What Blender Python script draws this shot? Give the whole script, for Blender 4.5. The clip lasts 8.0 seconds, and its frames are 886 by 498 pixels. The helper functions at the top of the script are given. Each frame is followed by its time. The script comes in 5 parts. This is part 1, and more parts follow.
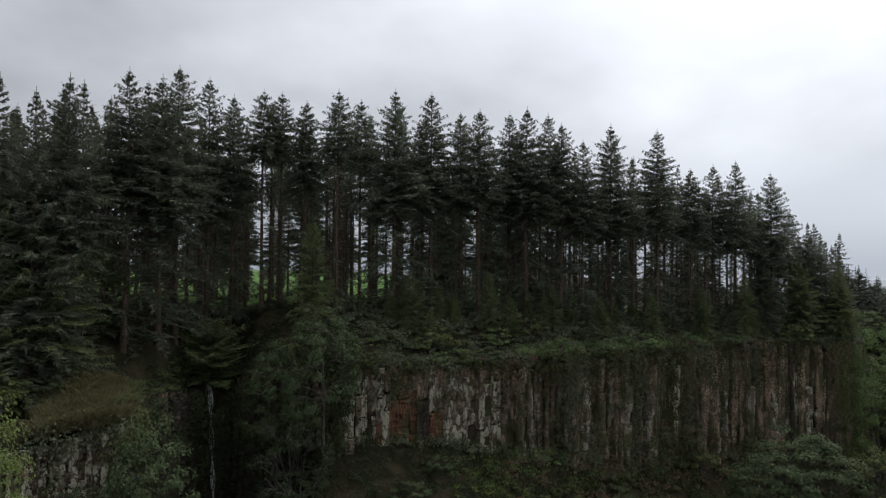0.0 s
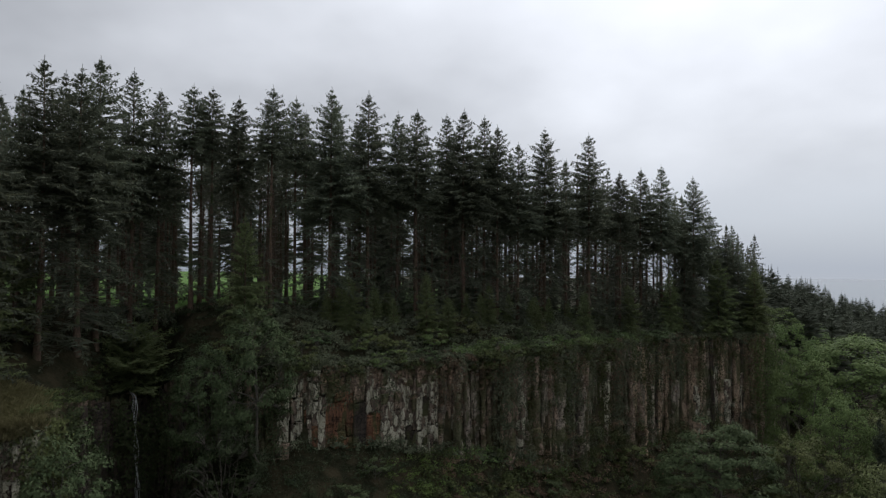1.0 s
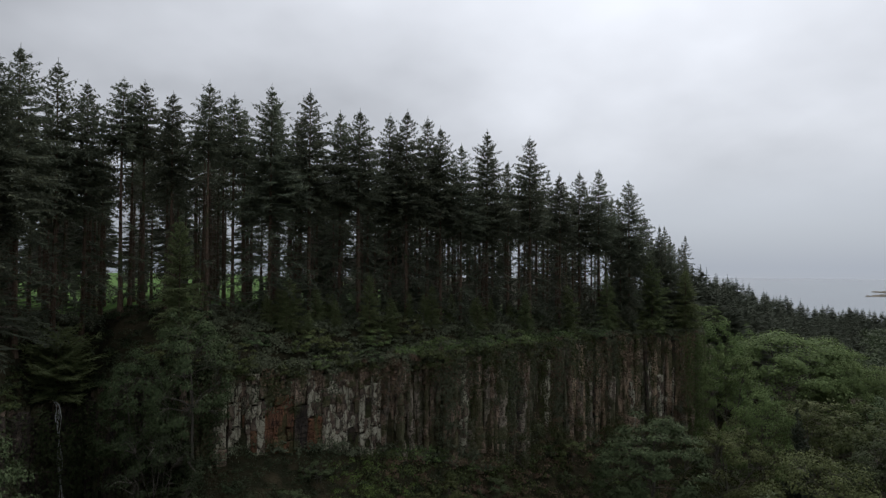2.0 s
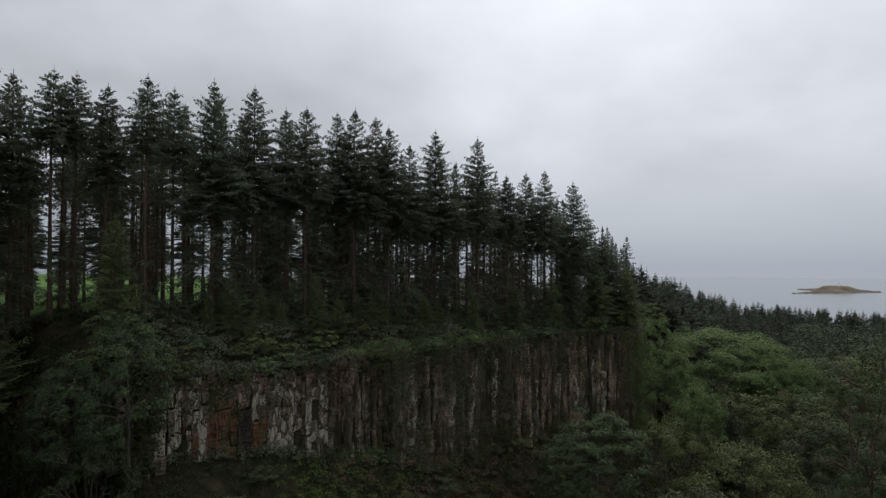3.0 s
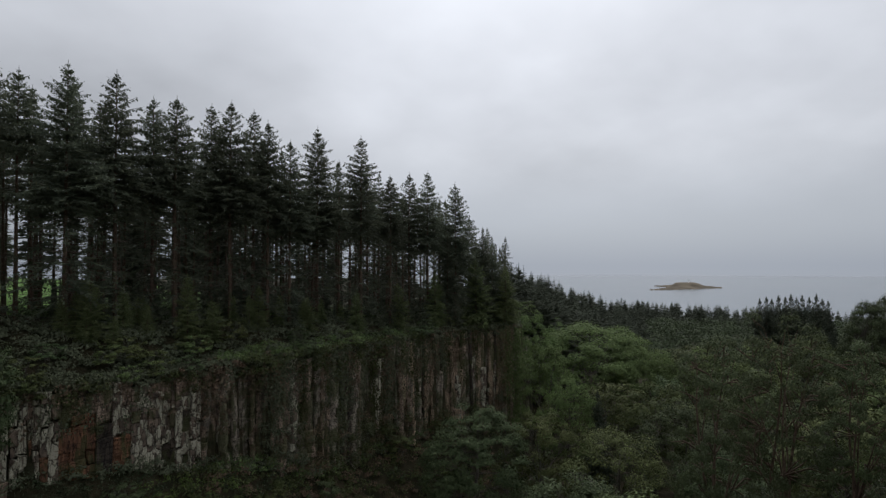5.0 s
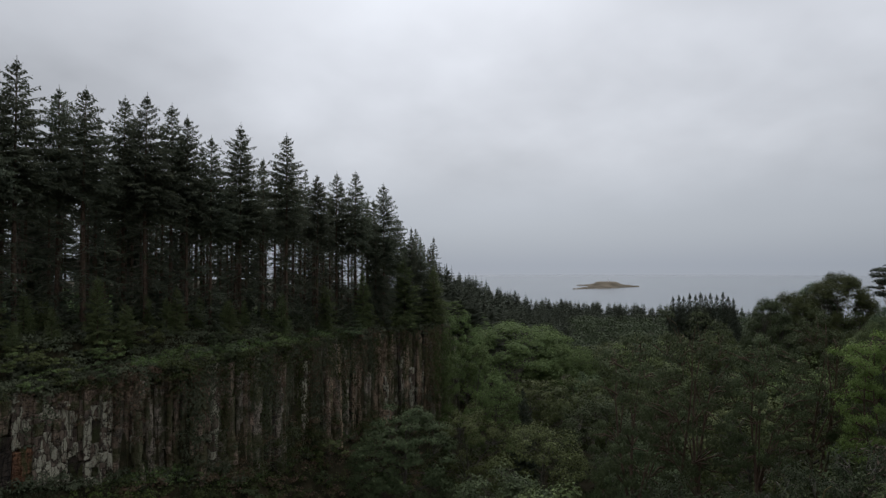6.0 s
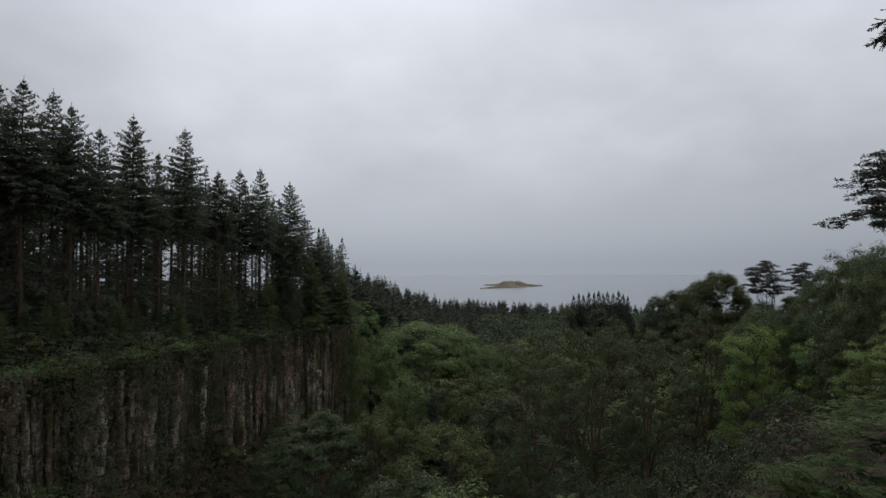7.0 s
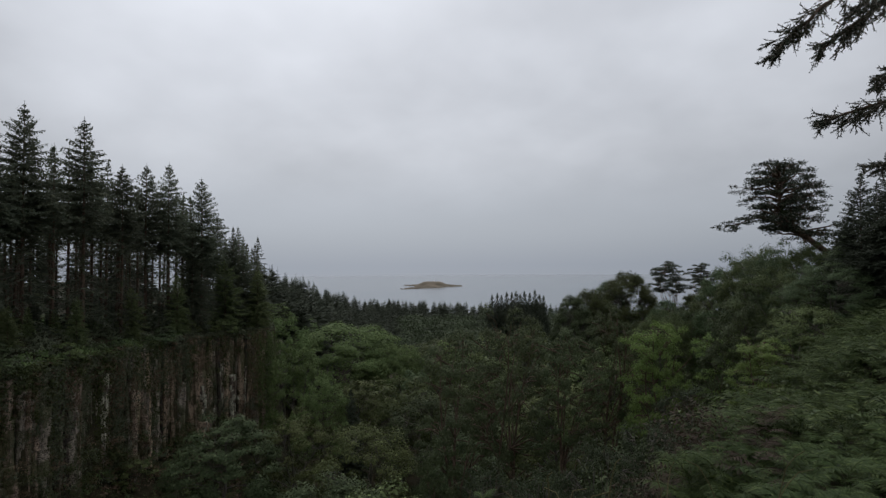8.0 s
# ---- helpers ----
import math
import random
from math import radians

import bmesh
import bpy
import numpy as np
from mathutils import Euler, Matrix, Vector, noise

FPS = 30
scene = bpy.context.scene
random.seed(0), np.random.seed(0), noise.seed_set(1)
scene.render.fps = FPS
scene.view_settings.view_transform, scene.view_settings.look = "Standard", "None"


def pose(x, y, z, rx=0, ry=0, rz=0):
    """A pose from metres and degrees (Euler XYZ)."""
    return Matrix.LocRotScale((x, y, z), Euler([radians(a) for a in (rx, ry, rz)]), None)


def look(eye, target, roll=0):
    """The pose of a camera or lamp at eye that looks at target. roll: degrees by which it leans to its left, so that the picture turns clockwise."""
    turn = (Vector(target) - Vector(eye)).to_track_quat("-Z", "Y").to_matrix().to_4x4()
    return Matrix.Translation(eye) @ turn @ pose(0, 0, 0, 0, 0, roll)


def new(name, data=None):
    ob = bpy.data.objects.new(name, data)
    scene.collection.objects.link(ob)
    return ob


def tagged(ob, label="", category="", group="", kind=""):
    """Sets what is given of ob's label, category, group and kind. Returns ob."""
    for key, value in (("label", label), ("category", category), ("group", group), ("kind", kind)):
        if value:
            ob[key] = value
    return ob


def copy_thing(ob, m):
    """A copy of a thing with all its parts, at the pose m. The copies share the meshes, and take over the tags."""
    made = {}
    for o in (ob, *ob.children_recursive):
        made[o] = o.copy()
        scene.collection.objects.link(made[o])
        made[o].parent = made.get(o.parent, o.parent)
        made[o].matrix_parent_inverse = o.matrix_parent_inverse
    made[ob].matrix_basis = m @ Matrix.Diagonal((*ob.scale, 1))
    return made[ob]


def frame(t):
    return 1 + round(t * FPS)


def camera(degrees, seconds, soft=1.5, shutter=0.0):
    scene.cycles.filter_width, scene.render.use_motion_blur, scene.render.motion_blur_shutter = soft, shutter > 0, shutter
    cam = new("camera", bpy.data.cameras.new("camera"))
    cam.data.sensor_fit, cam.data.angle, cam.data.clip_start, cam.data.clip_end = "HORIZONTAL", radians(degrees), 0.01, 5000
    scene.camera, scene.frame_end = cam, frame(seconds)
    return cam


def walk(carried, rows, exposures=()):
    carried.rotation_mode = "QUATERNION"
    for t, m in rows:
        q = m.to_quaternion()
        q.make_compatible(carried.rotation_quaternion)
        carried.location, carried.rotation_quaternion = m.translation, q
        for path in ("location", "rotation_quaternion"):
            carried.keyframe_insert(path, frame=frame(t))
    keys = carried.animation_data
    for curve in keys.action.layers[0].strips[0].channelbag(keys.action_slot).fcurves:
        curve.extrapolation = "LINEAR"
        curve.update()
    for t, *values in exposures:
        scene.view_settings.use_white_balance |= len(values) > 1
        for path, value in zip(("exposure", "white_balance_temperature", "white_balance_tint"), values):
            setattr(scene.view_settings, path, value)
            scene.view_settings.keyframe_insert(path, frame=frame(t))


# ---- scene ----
EYE = 80.0  # metres above the sea
cam = camera(73.75, 8.0, soft=1.38)
walk(cam, [
    (0.0, pose(0, 0, EYE, 91.45, -0.55, -0.01)),
    (0.5, pose(0, 0, EYE, 91.50, -0.43, -3.79)),
    (1.0, pose(0, 0, EYE, 91.54, -0.38, -6.07)),
    (1.5, pose(0, 0, EYE, 91.59, -0.32, -8.91)),
    (3.0, pose(0, 0, EYE, 91.62, -0.12, -16.59)),
    (3.5, pose(0, 0, EYE, 91.63, -0.01, -19.37)),
    (4.0, pose(0, 0, EYE, 91.65, 0.06, -21.73)),
    (4.5, pose(0, 0, EYE, 91.63, 0.08, -24.68)),
    (6.0, pose(0, 0, EYE, 91.62, 0.25, -34.78)),
    (6.5, pose(0, 0, EYE, 91.62, 0.32, -38.94)),
    (7.0, pose(0, 0, EYE, 91.60, 0.35, -43.58)),
    (7.5, pose(0, 0, EYE, 91.61, 0.37, -46.95)),
    (8.0, pose(0, 0, EYE, 91.60, 0.38, -51.28)),
], exposures=[(0.0, 0.32), (1.5, 0.11), (3.5, 0.0), (8.0, -0.18)])


# ---------------------------------------------------------------- light
SUN_AZ, SUN_EL = 42.0, 48.0  # degrees clockwise from +y, and up


class Nodes:
    """A short way to write node trees."""

    def __init__(self, tree):
        self.tree = tree
        tree.nodes.clear()

    def add(self, kind, **sets):
        n = self.tree.nodes.new(kind)
        for k, v in sets.items():
            setattr(n, k, v)
        return n

    def put(self, socket, value):
        if isinstance(value, bpy.types.NodeSocket):
            self.tree.links.new(value, socket)
        else:
            socket.default_value = value

    def math(self, op, a, b=0.0, c=0.0, clamp=False):
        n = self.add("ShaderNodeMath", operation=op, use_clamp=clamp)
        for s, v in zip(n.inputs, (a, b, c)):
            self.put(s, v)
        return n.outputs[0]

    def mix(self, fac, a, b, mode="MIX"):
        n = self.add("ShaderNodeMix", data_type="RGBA", blend_type=mode)
        self.put(n.inputs["Factor"], fac)
        self.put(n.inputs[6], a if isinstance(a, bpy.types.NodeSocket) else (*a, 1))
        self.put(n.inputs[7], b if isinstance(b, bpy.types.NodeSocket) else (*b, 1))
        return n.outputs[2]

    def noise(self, vec, scale, detail=4.0, rough=0.55):
        n = self.add("ShaderNodeTexNoise")
        if vec is not None:
            self.put(n.inputs["Vector"], vec)
        n.inputs["Scale"].default_value = scale
        n.inputs["Detail"].default_value = detail
        n.inputs["Roughness"].default_value = rough
        return n.outputs["Fac"]

    def ramp(self, fac, lo, hi):
        n = self.add("ShaderNodeMapRange", interpolation_type="SMOOTHSTEP")
        self.put(n.inputs["Value"], fac)
        n.inputs["From Min"].default_value, n.inputs["From Max"].default_value = lo, hi
        return n.outputs["Result"]


world = bpy.data.worlds.new("overcast_sky")
scene.world = world
world.use_nodes = True
wn = Nodes(world.node_tree)
sky = wn.add("ShaderNodeTexSky", sky_type="NISHITA", sun_disc=False)
sky.sun_elevation, sky.sun_rotation = radians(SUN_EL), radians(SUN_AZ)
coord = wn.add("ShaderNodeTexCoord")
sep = wn.add("ShaderNodeSeparateXYZ")
wn.put(sep.inputs[0], coord.outputs["Generated"])
up = wn.math("ABSOLUTE", sep.outputs["Z"])
# cloud layer seen in perspective: direction divided by its height
flat = wn.add("ShaderNodeVectorMath", operation="DIVIDE")
deep = wn.math("ADD", up, 0.40)
both = wn.add("ShaderNodeCombineXYZ")
for k in range(3):
    wn.put(both.inputs[k], deep)
wn.put(flat.inputs[0], coord.outputs["Generated"])
wn.put(flat.inputs[1], both.outputs[0])
puff = wn.noise(flat.outputs[0], 1.5, 4.0, 0.48)
wisp = wn.noise(flat.outputs[0], 4.2, 5.0, 0.50)
high = (0.665, 0.69, 0.745)
base = wn.mix(wn.ramp(up, -0.02, 0.20), wn.mix(wn.ramp(up, 0.0, 0.07), (0.440, 0.500, 0.600), (0.485, 0.535, 0.622)), high)
cloud = wn.math("ADD", wn.math("MULTIPLY", wn.math("SUBTRACT", puff, 0.5), 0.88),
                wn.math("MULTIPLY", wn.math("SUBTRACT", wisp, 0.5), 0.26))
sunway = wn.add("ShaderNodeVectorMath", operation="DOT_PRODUCT")
wn.put(sunway.inputs[0], coord.outputs["Generated"])
sunway.inputs[1].default_value = (math.sin(radians(SUN_AZ)) * math.cos(radians(SUN_EL)),
                                  math.cos(radians(SUN_AZ)) * math.cos(radians(SUN_EL)), math.sin(radians(SUN_EL)))
glow = wn.math("POWER", wn.math("MAXIMUM", sunway.outputs["Value"], 0.0), 4.0)
gain = wn.math("ADD", wn.math("ADD", 0.62, wn.math("MULTIPLY", cloud, wn.ramp(up, 0.02, 0.25))),
               wn.math("MULTIPLY", glow, 0.98))
# an overcast sky grows brighter towards the zenith
gain = wn.math("MULTIPLY", gain, wn.math("ADD", 1.0, wn.math("MULTIPLY", wn.ramp(up, 0.42, 0.95), 0.70)))
gains = wn.add("ShaderNodeCombineXYZ")
for k in range(3):
    wn.put(gains.inputs[k], gain)
lit = wn.add("ShaderNodeVectorMath", operation="MULTIPLY")
wn.put(lit.inputs[0], base)
wn.put(lit.inputs[1], gains.outputs[0])
blue = wn.add("ShaderNodeVectorMath", operation="SCALE")
wn.put(blue.inputs[0], sky.outputs[0])
blue.inputs["Scale"].default_value = 0.10
back = wn.add("ShaderNodeBackground")
wn.put(back.inputs["Color"], wn.mix(0.06, lit.outputs[0], blue.outputs[0]))
back.inputs["Strength"].default_value = 1.0
out = wn.add("ShaderNodeOutputWorld")
wn.put(out.inputs["Surface"], back.outputs[0])

sun = new("sun", bpy.data.lights.new("sun", "SUN"))
sun.data.energy, sun.data.angle, sun.data.color = 0.9, radians(35), (1.0, 0.97, 0.93)
sun.matrix_world = look((0, 0, 300), (-math.sin(radians(SUN_AZ)) * math.cos(radians(SUN_EL)),
                                      -math.cos(radians(SUN_AZ)) * math.cos(radians(SUN_EL)),
                                      300 - math.sin(radians(SUN_EL))))


# ---------------------------------------------------------------- materials
def material(name):
    m = bpy.data.materials.new(name)
    m.use_nodes = True
    return m, Nodes(m.node_tree)


def finish(n, color, rough=0.6, spec=0.3, bump=None, strength=0.3, distance=0.05, translucent=0.0):
    p = n.add("ShaderNodeBsdfPrincipled")
    n.put(p.inputs["Base Color"], color if isinstance(color, bpy.types.NodeSocket) else (*color, 1))
    n.put(p.inputs["Roughness"], rough)
    p.inputs["Specular IOR Level"].default_value = spec
    if bump is not None:
        b = n.add("ShaderNodeBump")
        b.inputs["Strength"].default_value, b.inputs["Distance"].default_value = strength, distance
        n.put(b.inputs["Height"], bump)
        n.put(p.inputs["Normal"], b.outputs[0])
    shader = p.outputs[0]
    if translucent:
        t = n.add("ShaderNodeBsdfTranslucent")
        n.put(t.inputs["Color"], color)
        mix = n.add("ShaderNodeMixShader")
        mix.inputs[0].default_value = translucent
        n.put(mix.inputs[1], shader)
        n.put(mix.inputs[2], t.outputs[0])
        shader = mix.outputs[0]
    o = n.add("ShaderNodeOutputMaterial")
    n.put(o.inputs["Surface"], shader)


def place(n):
    """World position, for patterns of true size."""
    return n.add("ShaderNodeNewGeometry").outputs["Position"]


def foliage(name, dark, light, tip=None, rough=0.55, translucent=0.22, per_tree=0.5, rich=0.74):
    m, n = material(name)
    g = n.add("ShaderNodeNewGeometry")
    leaf = g.outputs["Random Per Island"]
    tree = n.add("ShaderNodeObjectInfo").outputs["Random"]
    big = n.noise(g.outputs["Position"], 0.35, 3.0)
    f = n.math("ADD", n.math("MULTIPLY", leaf, 0.55), n.math("MULTIPLY", n.math("SUBTRACT", big, 0.3), 0.8), clamp=True)
    c = n.mix(f, dark, light)
    if tip:
        c = n.mix(n.math("MULTIPLY", n.ramp(leaf, 0.80, 1.0), 0.7), c, tip)
    h = n.add("ShaderNodeHueSaturation")
    n.put(h.inputs["Hue"], n.math("ADD", 0.5, n.math("MULTIPLY", n.math("SUBTRACT", tree, 0.85), 0.06 * per_tree)))
    n.put(h.inputs["Value"], n.math("ADD", 1.0, n.math("MULTIPLY", n.math("SUBTRACT", tree, 0.55), per_tree * 0.8)))
    h.inputs["Saturation"].default_value = rich
    n.put(h.inputs["Color"], c)
    finish(n, h.outputs[0], rough, 0.06, translucent=translucent)
    return m


NEEDLES = foliage("spruce_needles", (0.078, 0.100, 0.065), (0.138, 0.160, 0.095), (0.164, 0.180, 0.090), 0.6, 0.28, 0.5, rich=0.78)
YOUNG_NEEDLES = foliage("young_spruce_needles", (0.095, 0.128, 0.048), (0.170, 0.215, 0.076), (0.20, 0.235, 0.085), 0.6, 0.18, 0.3, rich=0.85)
PINE_NEEDLES = foliage("pine_needles", (0.045, 0.056, 0.036), (0.074, 0.094, 0.054), None, 0.6, 0.1, 0.3)
LEAF = foliage("broad_leaves", (0.059, 0.088, 0.023), (0.123, 0.170, 0.040), (0.159, 0.230, 0.054), 0.65, 0.08, 0.8, rich=0.80)
LEAF_BLUE = foliage("rowan_leaves", (0.040, 0.064, 0.024), (0.076, 0.114, 0.043), (0.127, 0.165, 0.072), 0.6, 0.08, 0.6, rich=0.86)
LEAF_SUN = foliage("sunlit_valley_leaves", (0.066, 0.113, 0.026), (0.138, 0.213, 0.046), (0.186, 0.263, 0.061), 0.65, 0.18, 0.3, 0.80)
LEAF_OLIVE = foliage("olive_leaves", (0.049, 0.068, 0.020), (0.091, 0.120, 0.034), (0.122, 0.145, 0.045), 0.6, 0.2, 0.5, 0.85)
LEAF_BRIGHT = foliage("fresh_leaves", (0.110, 0.180, 0.032), (0.185, 0.290, 0.054), (0.22, 0.32, 0.075), 0.5, 0.30, 0.3, rich=0.86)
LEAF_NEAR = foliage("sycamore_leaves", (0.074, 0.115, 0.023), (0.138, 0.195, 0.040), (0.170, 0.230, 0.054), 0.5, 0.32, 0.3, rich=0.88)
# leaf green darkened to stand in for shade under trees
LEAF_SHADE = foliage("shade_toned_leaves", (0.025, 0.040, 0.016), (0.053, 0.074, 0.029), (0.080, 0.100, 0.041), 0.5, 0.15, 0.3, rich=0.8)
LEAF_THIN = foliage("ash_leaves", (0.052, 0.074, 0.028), (0.096, 0.130, 0.046), (0.125, 0.160, 0.060), 0.55, 0.28, 0.3, rich=0.8)
# needle green lightened so its colour stands in for haze over the ridge
FAR_NEEDLES = foliage("haze_lightened_needles", (0.066, 0.082, 0.054), (0.102, 0.122, 0.077), None, 0.8, 0.25, 0.3)
LEAF_FAR = foliage("distant_leaves", (0.038, 0.056, 0.023), (0.074, 0.104, 0.038), None, 0.6, 0.2, 0.3)
IVY = foliage("ivy_leaves", (0.070, 0.092, 0.038), (0.134, 0.164, 0.065), (0.148, 0.165, 0.068), 0.45, 0.18, 0.3, rich=0.64)
SCRUB = foliage("dry_scrub", (0.115, 0.074, 0.044), (0.195, 0.135, 0.074), (0.22, 0.165, 0.09), 0.7, 0.15, 0.3, 0.85)
FERN = foliage("bracken_fronds", (0.030, 0.050, 0.017), (0.089, 0.130, 0.041), (0.143, 0.180, 0.061), 0.5, 0.25, 0.3, 0.95)
FERN_FRESH = foliage("fresh_bracken_fronds", (0.036, 0.062, 0.020), (0.085, 0.128, 0.036), (0.12, 0.165, 0.05), 0.5, 0.3, 0.3, 0.95)
DRY_FERN = foliage("withered_bracken", (0.045, 0.031, 0.020), (0.085, 0.056, 0.033), None, 0.7, 0.2, 0.3)
GRASS_TUFT = foliage("dry_grass", (0.120, 0.112, 0.032), (0.200, 0.180, 0.054), (0.24, 0.21, 0.08), 0.7, 0.2, 0.3)


def bark_material(name, dark, light):
    m, n = material(name)
    p = place(n)
    stretch = n.add("ShaderNodeMapping")
    n.put(stretch.inputs[0], p)
    stretch.inputs["Scale"].default_value = (1, 1, 0.25)
    ridge = n.noise(stretch.outputs[0], 14.0, 5.0)
    moss = n.ramp(n.noise(p, 0.9, 3.0), 0.52, 0.70)
    c = n.mix(moss, n.mix(n.ramp(ridge, 0.3, 0.7), dark, light), (0.06, 0.075, 0.035))
    finish(n, c, 0.85, 0.2, ridge, 0.6, 0.03)
    return m


BARK = bark_material("spruce_bark", (0.062, 0.043, 0.032), (0.165, 0.114, 0.082))
BARK_GREY = bark_material("ash_bark", (0.05, 0.045, 0.038), (0.14, 0.125, 0.105))


def rock_material(name, dark, light, crust=None, amount=0.5, moss=0.5):
    m, n = material(name)
    p = place(n)
    tall = n.add("ShaderNodeMapping")
    n.put(tall.inputs[0], p)
    tall.inputs["Scale"].default_value = (1, 1, 0.22)
    streak = n.math("ADD", n.math("MULTIPLY", n.noise(tall.outputs[0], 2.2, 6.0, 0.6), 0.5), n.math("MULTIPLY", n.noise(tall.outputs[0], 6.5, 4.0, 0.6), 0.5))
    grain = n.noise(p, 9.0, 6.0, 0.65)
    piece = n.add("ShaderNodeObjectInfo").outputs["Random"]
    wide_ = n.add("ShaderNodeMapping")
    n.put(wide_.inputs[0], p)
    wide_.inputs["Scale"].default_value = (0.5, 0.5, 2.4)
    split = n.math("ABSOLUTE", n.math("SUBTRACT", n.noise(wide_.outputs[0], 1.1, 5.0, 0.6), 0.5))
    c = n.mix(n.ramp(streak, 0.36, 0.64), dark, light)
    c = n.mix(n.math("MULTIPLY", n.ramp(split, 0.022, 0.0), 0.85), c, (dark[0] * 0.3, dark[1] * 0.3, dark[2] * 0.3))
    c = n.mix(n.math("MULTIPLY", n.ramp(grain, 0.45, 0.75), 0.5), c, dark)
    if crust:
        edge = n.math("ADD", n.math("ADD", n.math("MULTIPLY", n.noise(p, 0.42, 8.0, 0.66), 0.6), n.math("MULTIPLY", n.noise(tall.outputs[0], 1.5, 6.0, 0.62), 0.4)),
                      n.math("MULTIPLY", n.math("SUBTRACT", piece, 0.5), 0.05))
        c = n.mix(n.ramp(edge, 0.62 - amount * 0.3, 0.67 - amount * 0.3), c, crust)
        drip = n.ramp(n.noise(tall.outputs[0], 3.1, 5.0, 0.6), 0.53, 0.60)
        c = n.mix(n.math("MULTIPLY", drip, 0.85), c, dark)
        c = n.mix(n.math("MULTIPLY", n.ramp(grain, 0.52, 0.66), 0.45), c, dark)
    fissure = n.math("ABSOLUTE", n.math("SUBTRACT", n.noise(tall.outputs[0], 1.7, 3.0, 0.5), 0.5))
    c = n.mix(n.math("MULTIPLY", n.ramp(fissure, 0.020, 0.004), 0.9), c, (dark[0] * 0.25, dark[1] * 0.25, dark[2] * 0.25))
    green = n.ramp(n.math("ADD", n.noise(p, 0.55, 4.0), n.math("MULTIPLY", n.noise(p, 5.0, 3.0), 0.25)), 0.72 - 0.15 * moss, 0.84 - 0.15 * moss)
    trail = n.ramp(n.math("ADD", n.noise(tall.outputs[0], 0.9, 4.0), n.math("MULTIPLY", n.noise(p, 3.0, 4.0), 0.2)), 0.70 - 0.1 * moss, 0.78 - 0.1 * moss)
    c = n.mix(n.math("MULTIPLY", n.math("MAXIMUM", green, trail), 0.8), c, (0.072, 0.080, 0.030))
    v = n.add("ShaderNodeHueSaturation")
    n.put(v.inputs["Value"], n.math("ADD", 0.80, n.math("MULTIPLY", piece, 0.4)))
    n.put(v.inputs["Color"], c)
    finish(n, v.outputs[0], n.math("SUBTRACT", 0.95, n.math("MULTIPLY", grain, 0.3)), 0.3,
           n.math("ADD", n.math("ADD", grain, n.math("MULTIPLY", streak, 1.5)), n.ramp(split, 0.0, 0.04)), 0.8, 0.14)
    return m


def lichen_rock(name, dark, light, crust, cover):
    """Broken basalt under a cream crust: the crust ends at angular cracks and is eaten into by dark drips."""
    m, n = material(name)
    p = place(n)
    tall = n.add("ShaderNodeMapping")
    n.put(tall.inputs[0], p)
    tall.inputs["Scale"].default_value = (1, 1, 0.42)
    grain = n.noise(p, 11.0, 6.0, 0.65)
    warp = n.add("ShaderNodeVectorMath", operation="ADD")
    jig = n.add("ShaderNodeTexNoise")
    n.put(jig.inputs["Vector"], p)
    jig.inputs["Scale"].default_value = 2.6
    shift = n.add("ShaderNodeVectorMath", operation="SCALE")
    n.put(shift.inputs[0], jig.outputs["Color"])
    shift.inputs["Scale"].default_value = 0.35
    n.put(warp.inputs[0], tall.outputs[0])
    n.put(warp.inputs[1], shift.outputs[0])
    cell = n.add("ShaderNodeTexVoronoi", feature="F1")
    n.put(cell.inputs["Vector"], warp.outputs[0])
    cell.inputs["Scale"].default_value = 2.5
    crack = n.add("ShaderNodeTexVoronoi", feature="DISTANCE_TO_EDGE")
    n.put(crack.inputs["Vector"], warp.outputs[0])
    crack.inputs["Scale"].default_value = 2.5
    pick = n.add("ShaderNodeSeparateColor")
    n.put(pick.inputs[0], cell.outputs["Color"])
    c = n.mix(n.ramp(n.noise(tall.outputs[0], 3.0, 6.0, 0.6), 0.35, 0.65), dark, light)
    coat = n.math("ADD", n.math("MULTIPLY", pick.outputs[0], 0.5), n.math("MULTIPLY", n.noise(p, 0.9, 6.0, 0.62), 0.75))
    coat = n.math("MULTIPLY", n.ramp(coat, 0.80 - cover * 0.4, 0.84 - cover * 0.4), n.ramp(n.noise(p, 6.5, 4.0, 0.6), 0.66, 0.58))
    c = n.mix(coat, c, n.mix(n.ramp(grain, 0.3, 0.7), crust, (crust[0] * 0.72, crust[1] * 0.72, crust[2] * 0.68)))
    run = n.add("ShaderNodeMapping")
    n.put(run.inputs[0], p)
    run.inputs["Scale"].default_value = (1, 1, 0.14)
    c = n.mix(n.math("MULTIPLY", n.ramp(n.noise(run.outputs[0], 4.5, 5.0, 0.6), 0.54, 0.62), 0.75), c, dark)
    c = n.mix(n.math("MULTIPLY", n.ramp(crack.outputs["Distance"], 0.040, 0.010), 0.85), c, (dark[0] * 0.3, dark[1] * 0.3, dark[2] * 0.3))
    finish(n, c, 0.92, 0.2, n.math("ADD", grain, n.math("MULTIPLY", n.ramp(crack.outputs["Distance"], 0.0, 0.08), 2.0)), 0.8, 0.10)
    return m


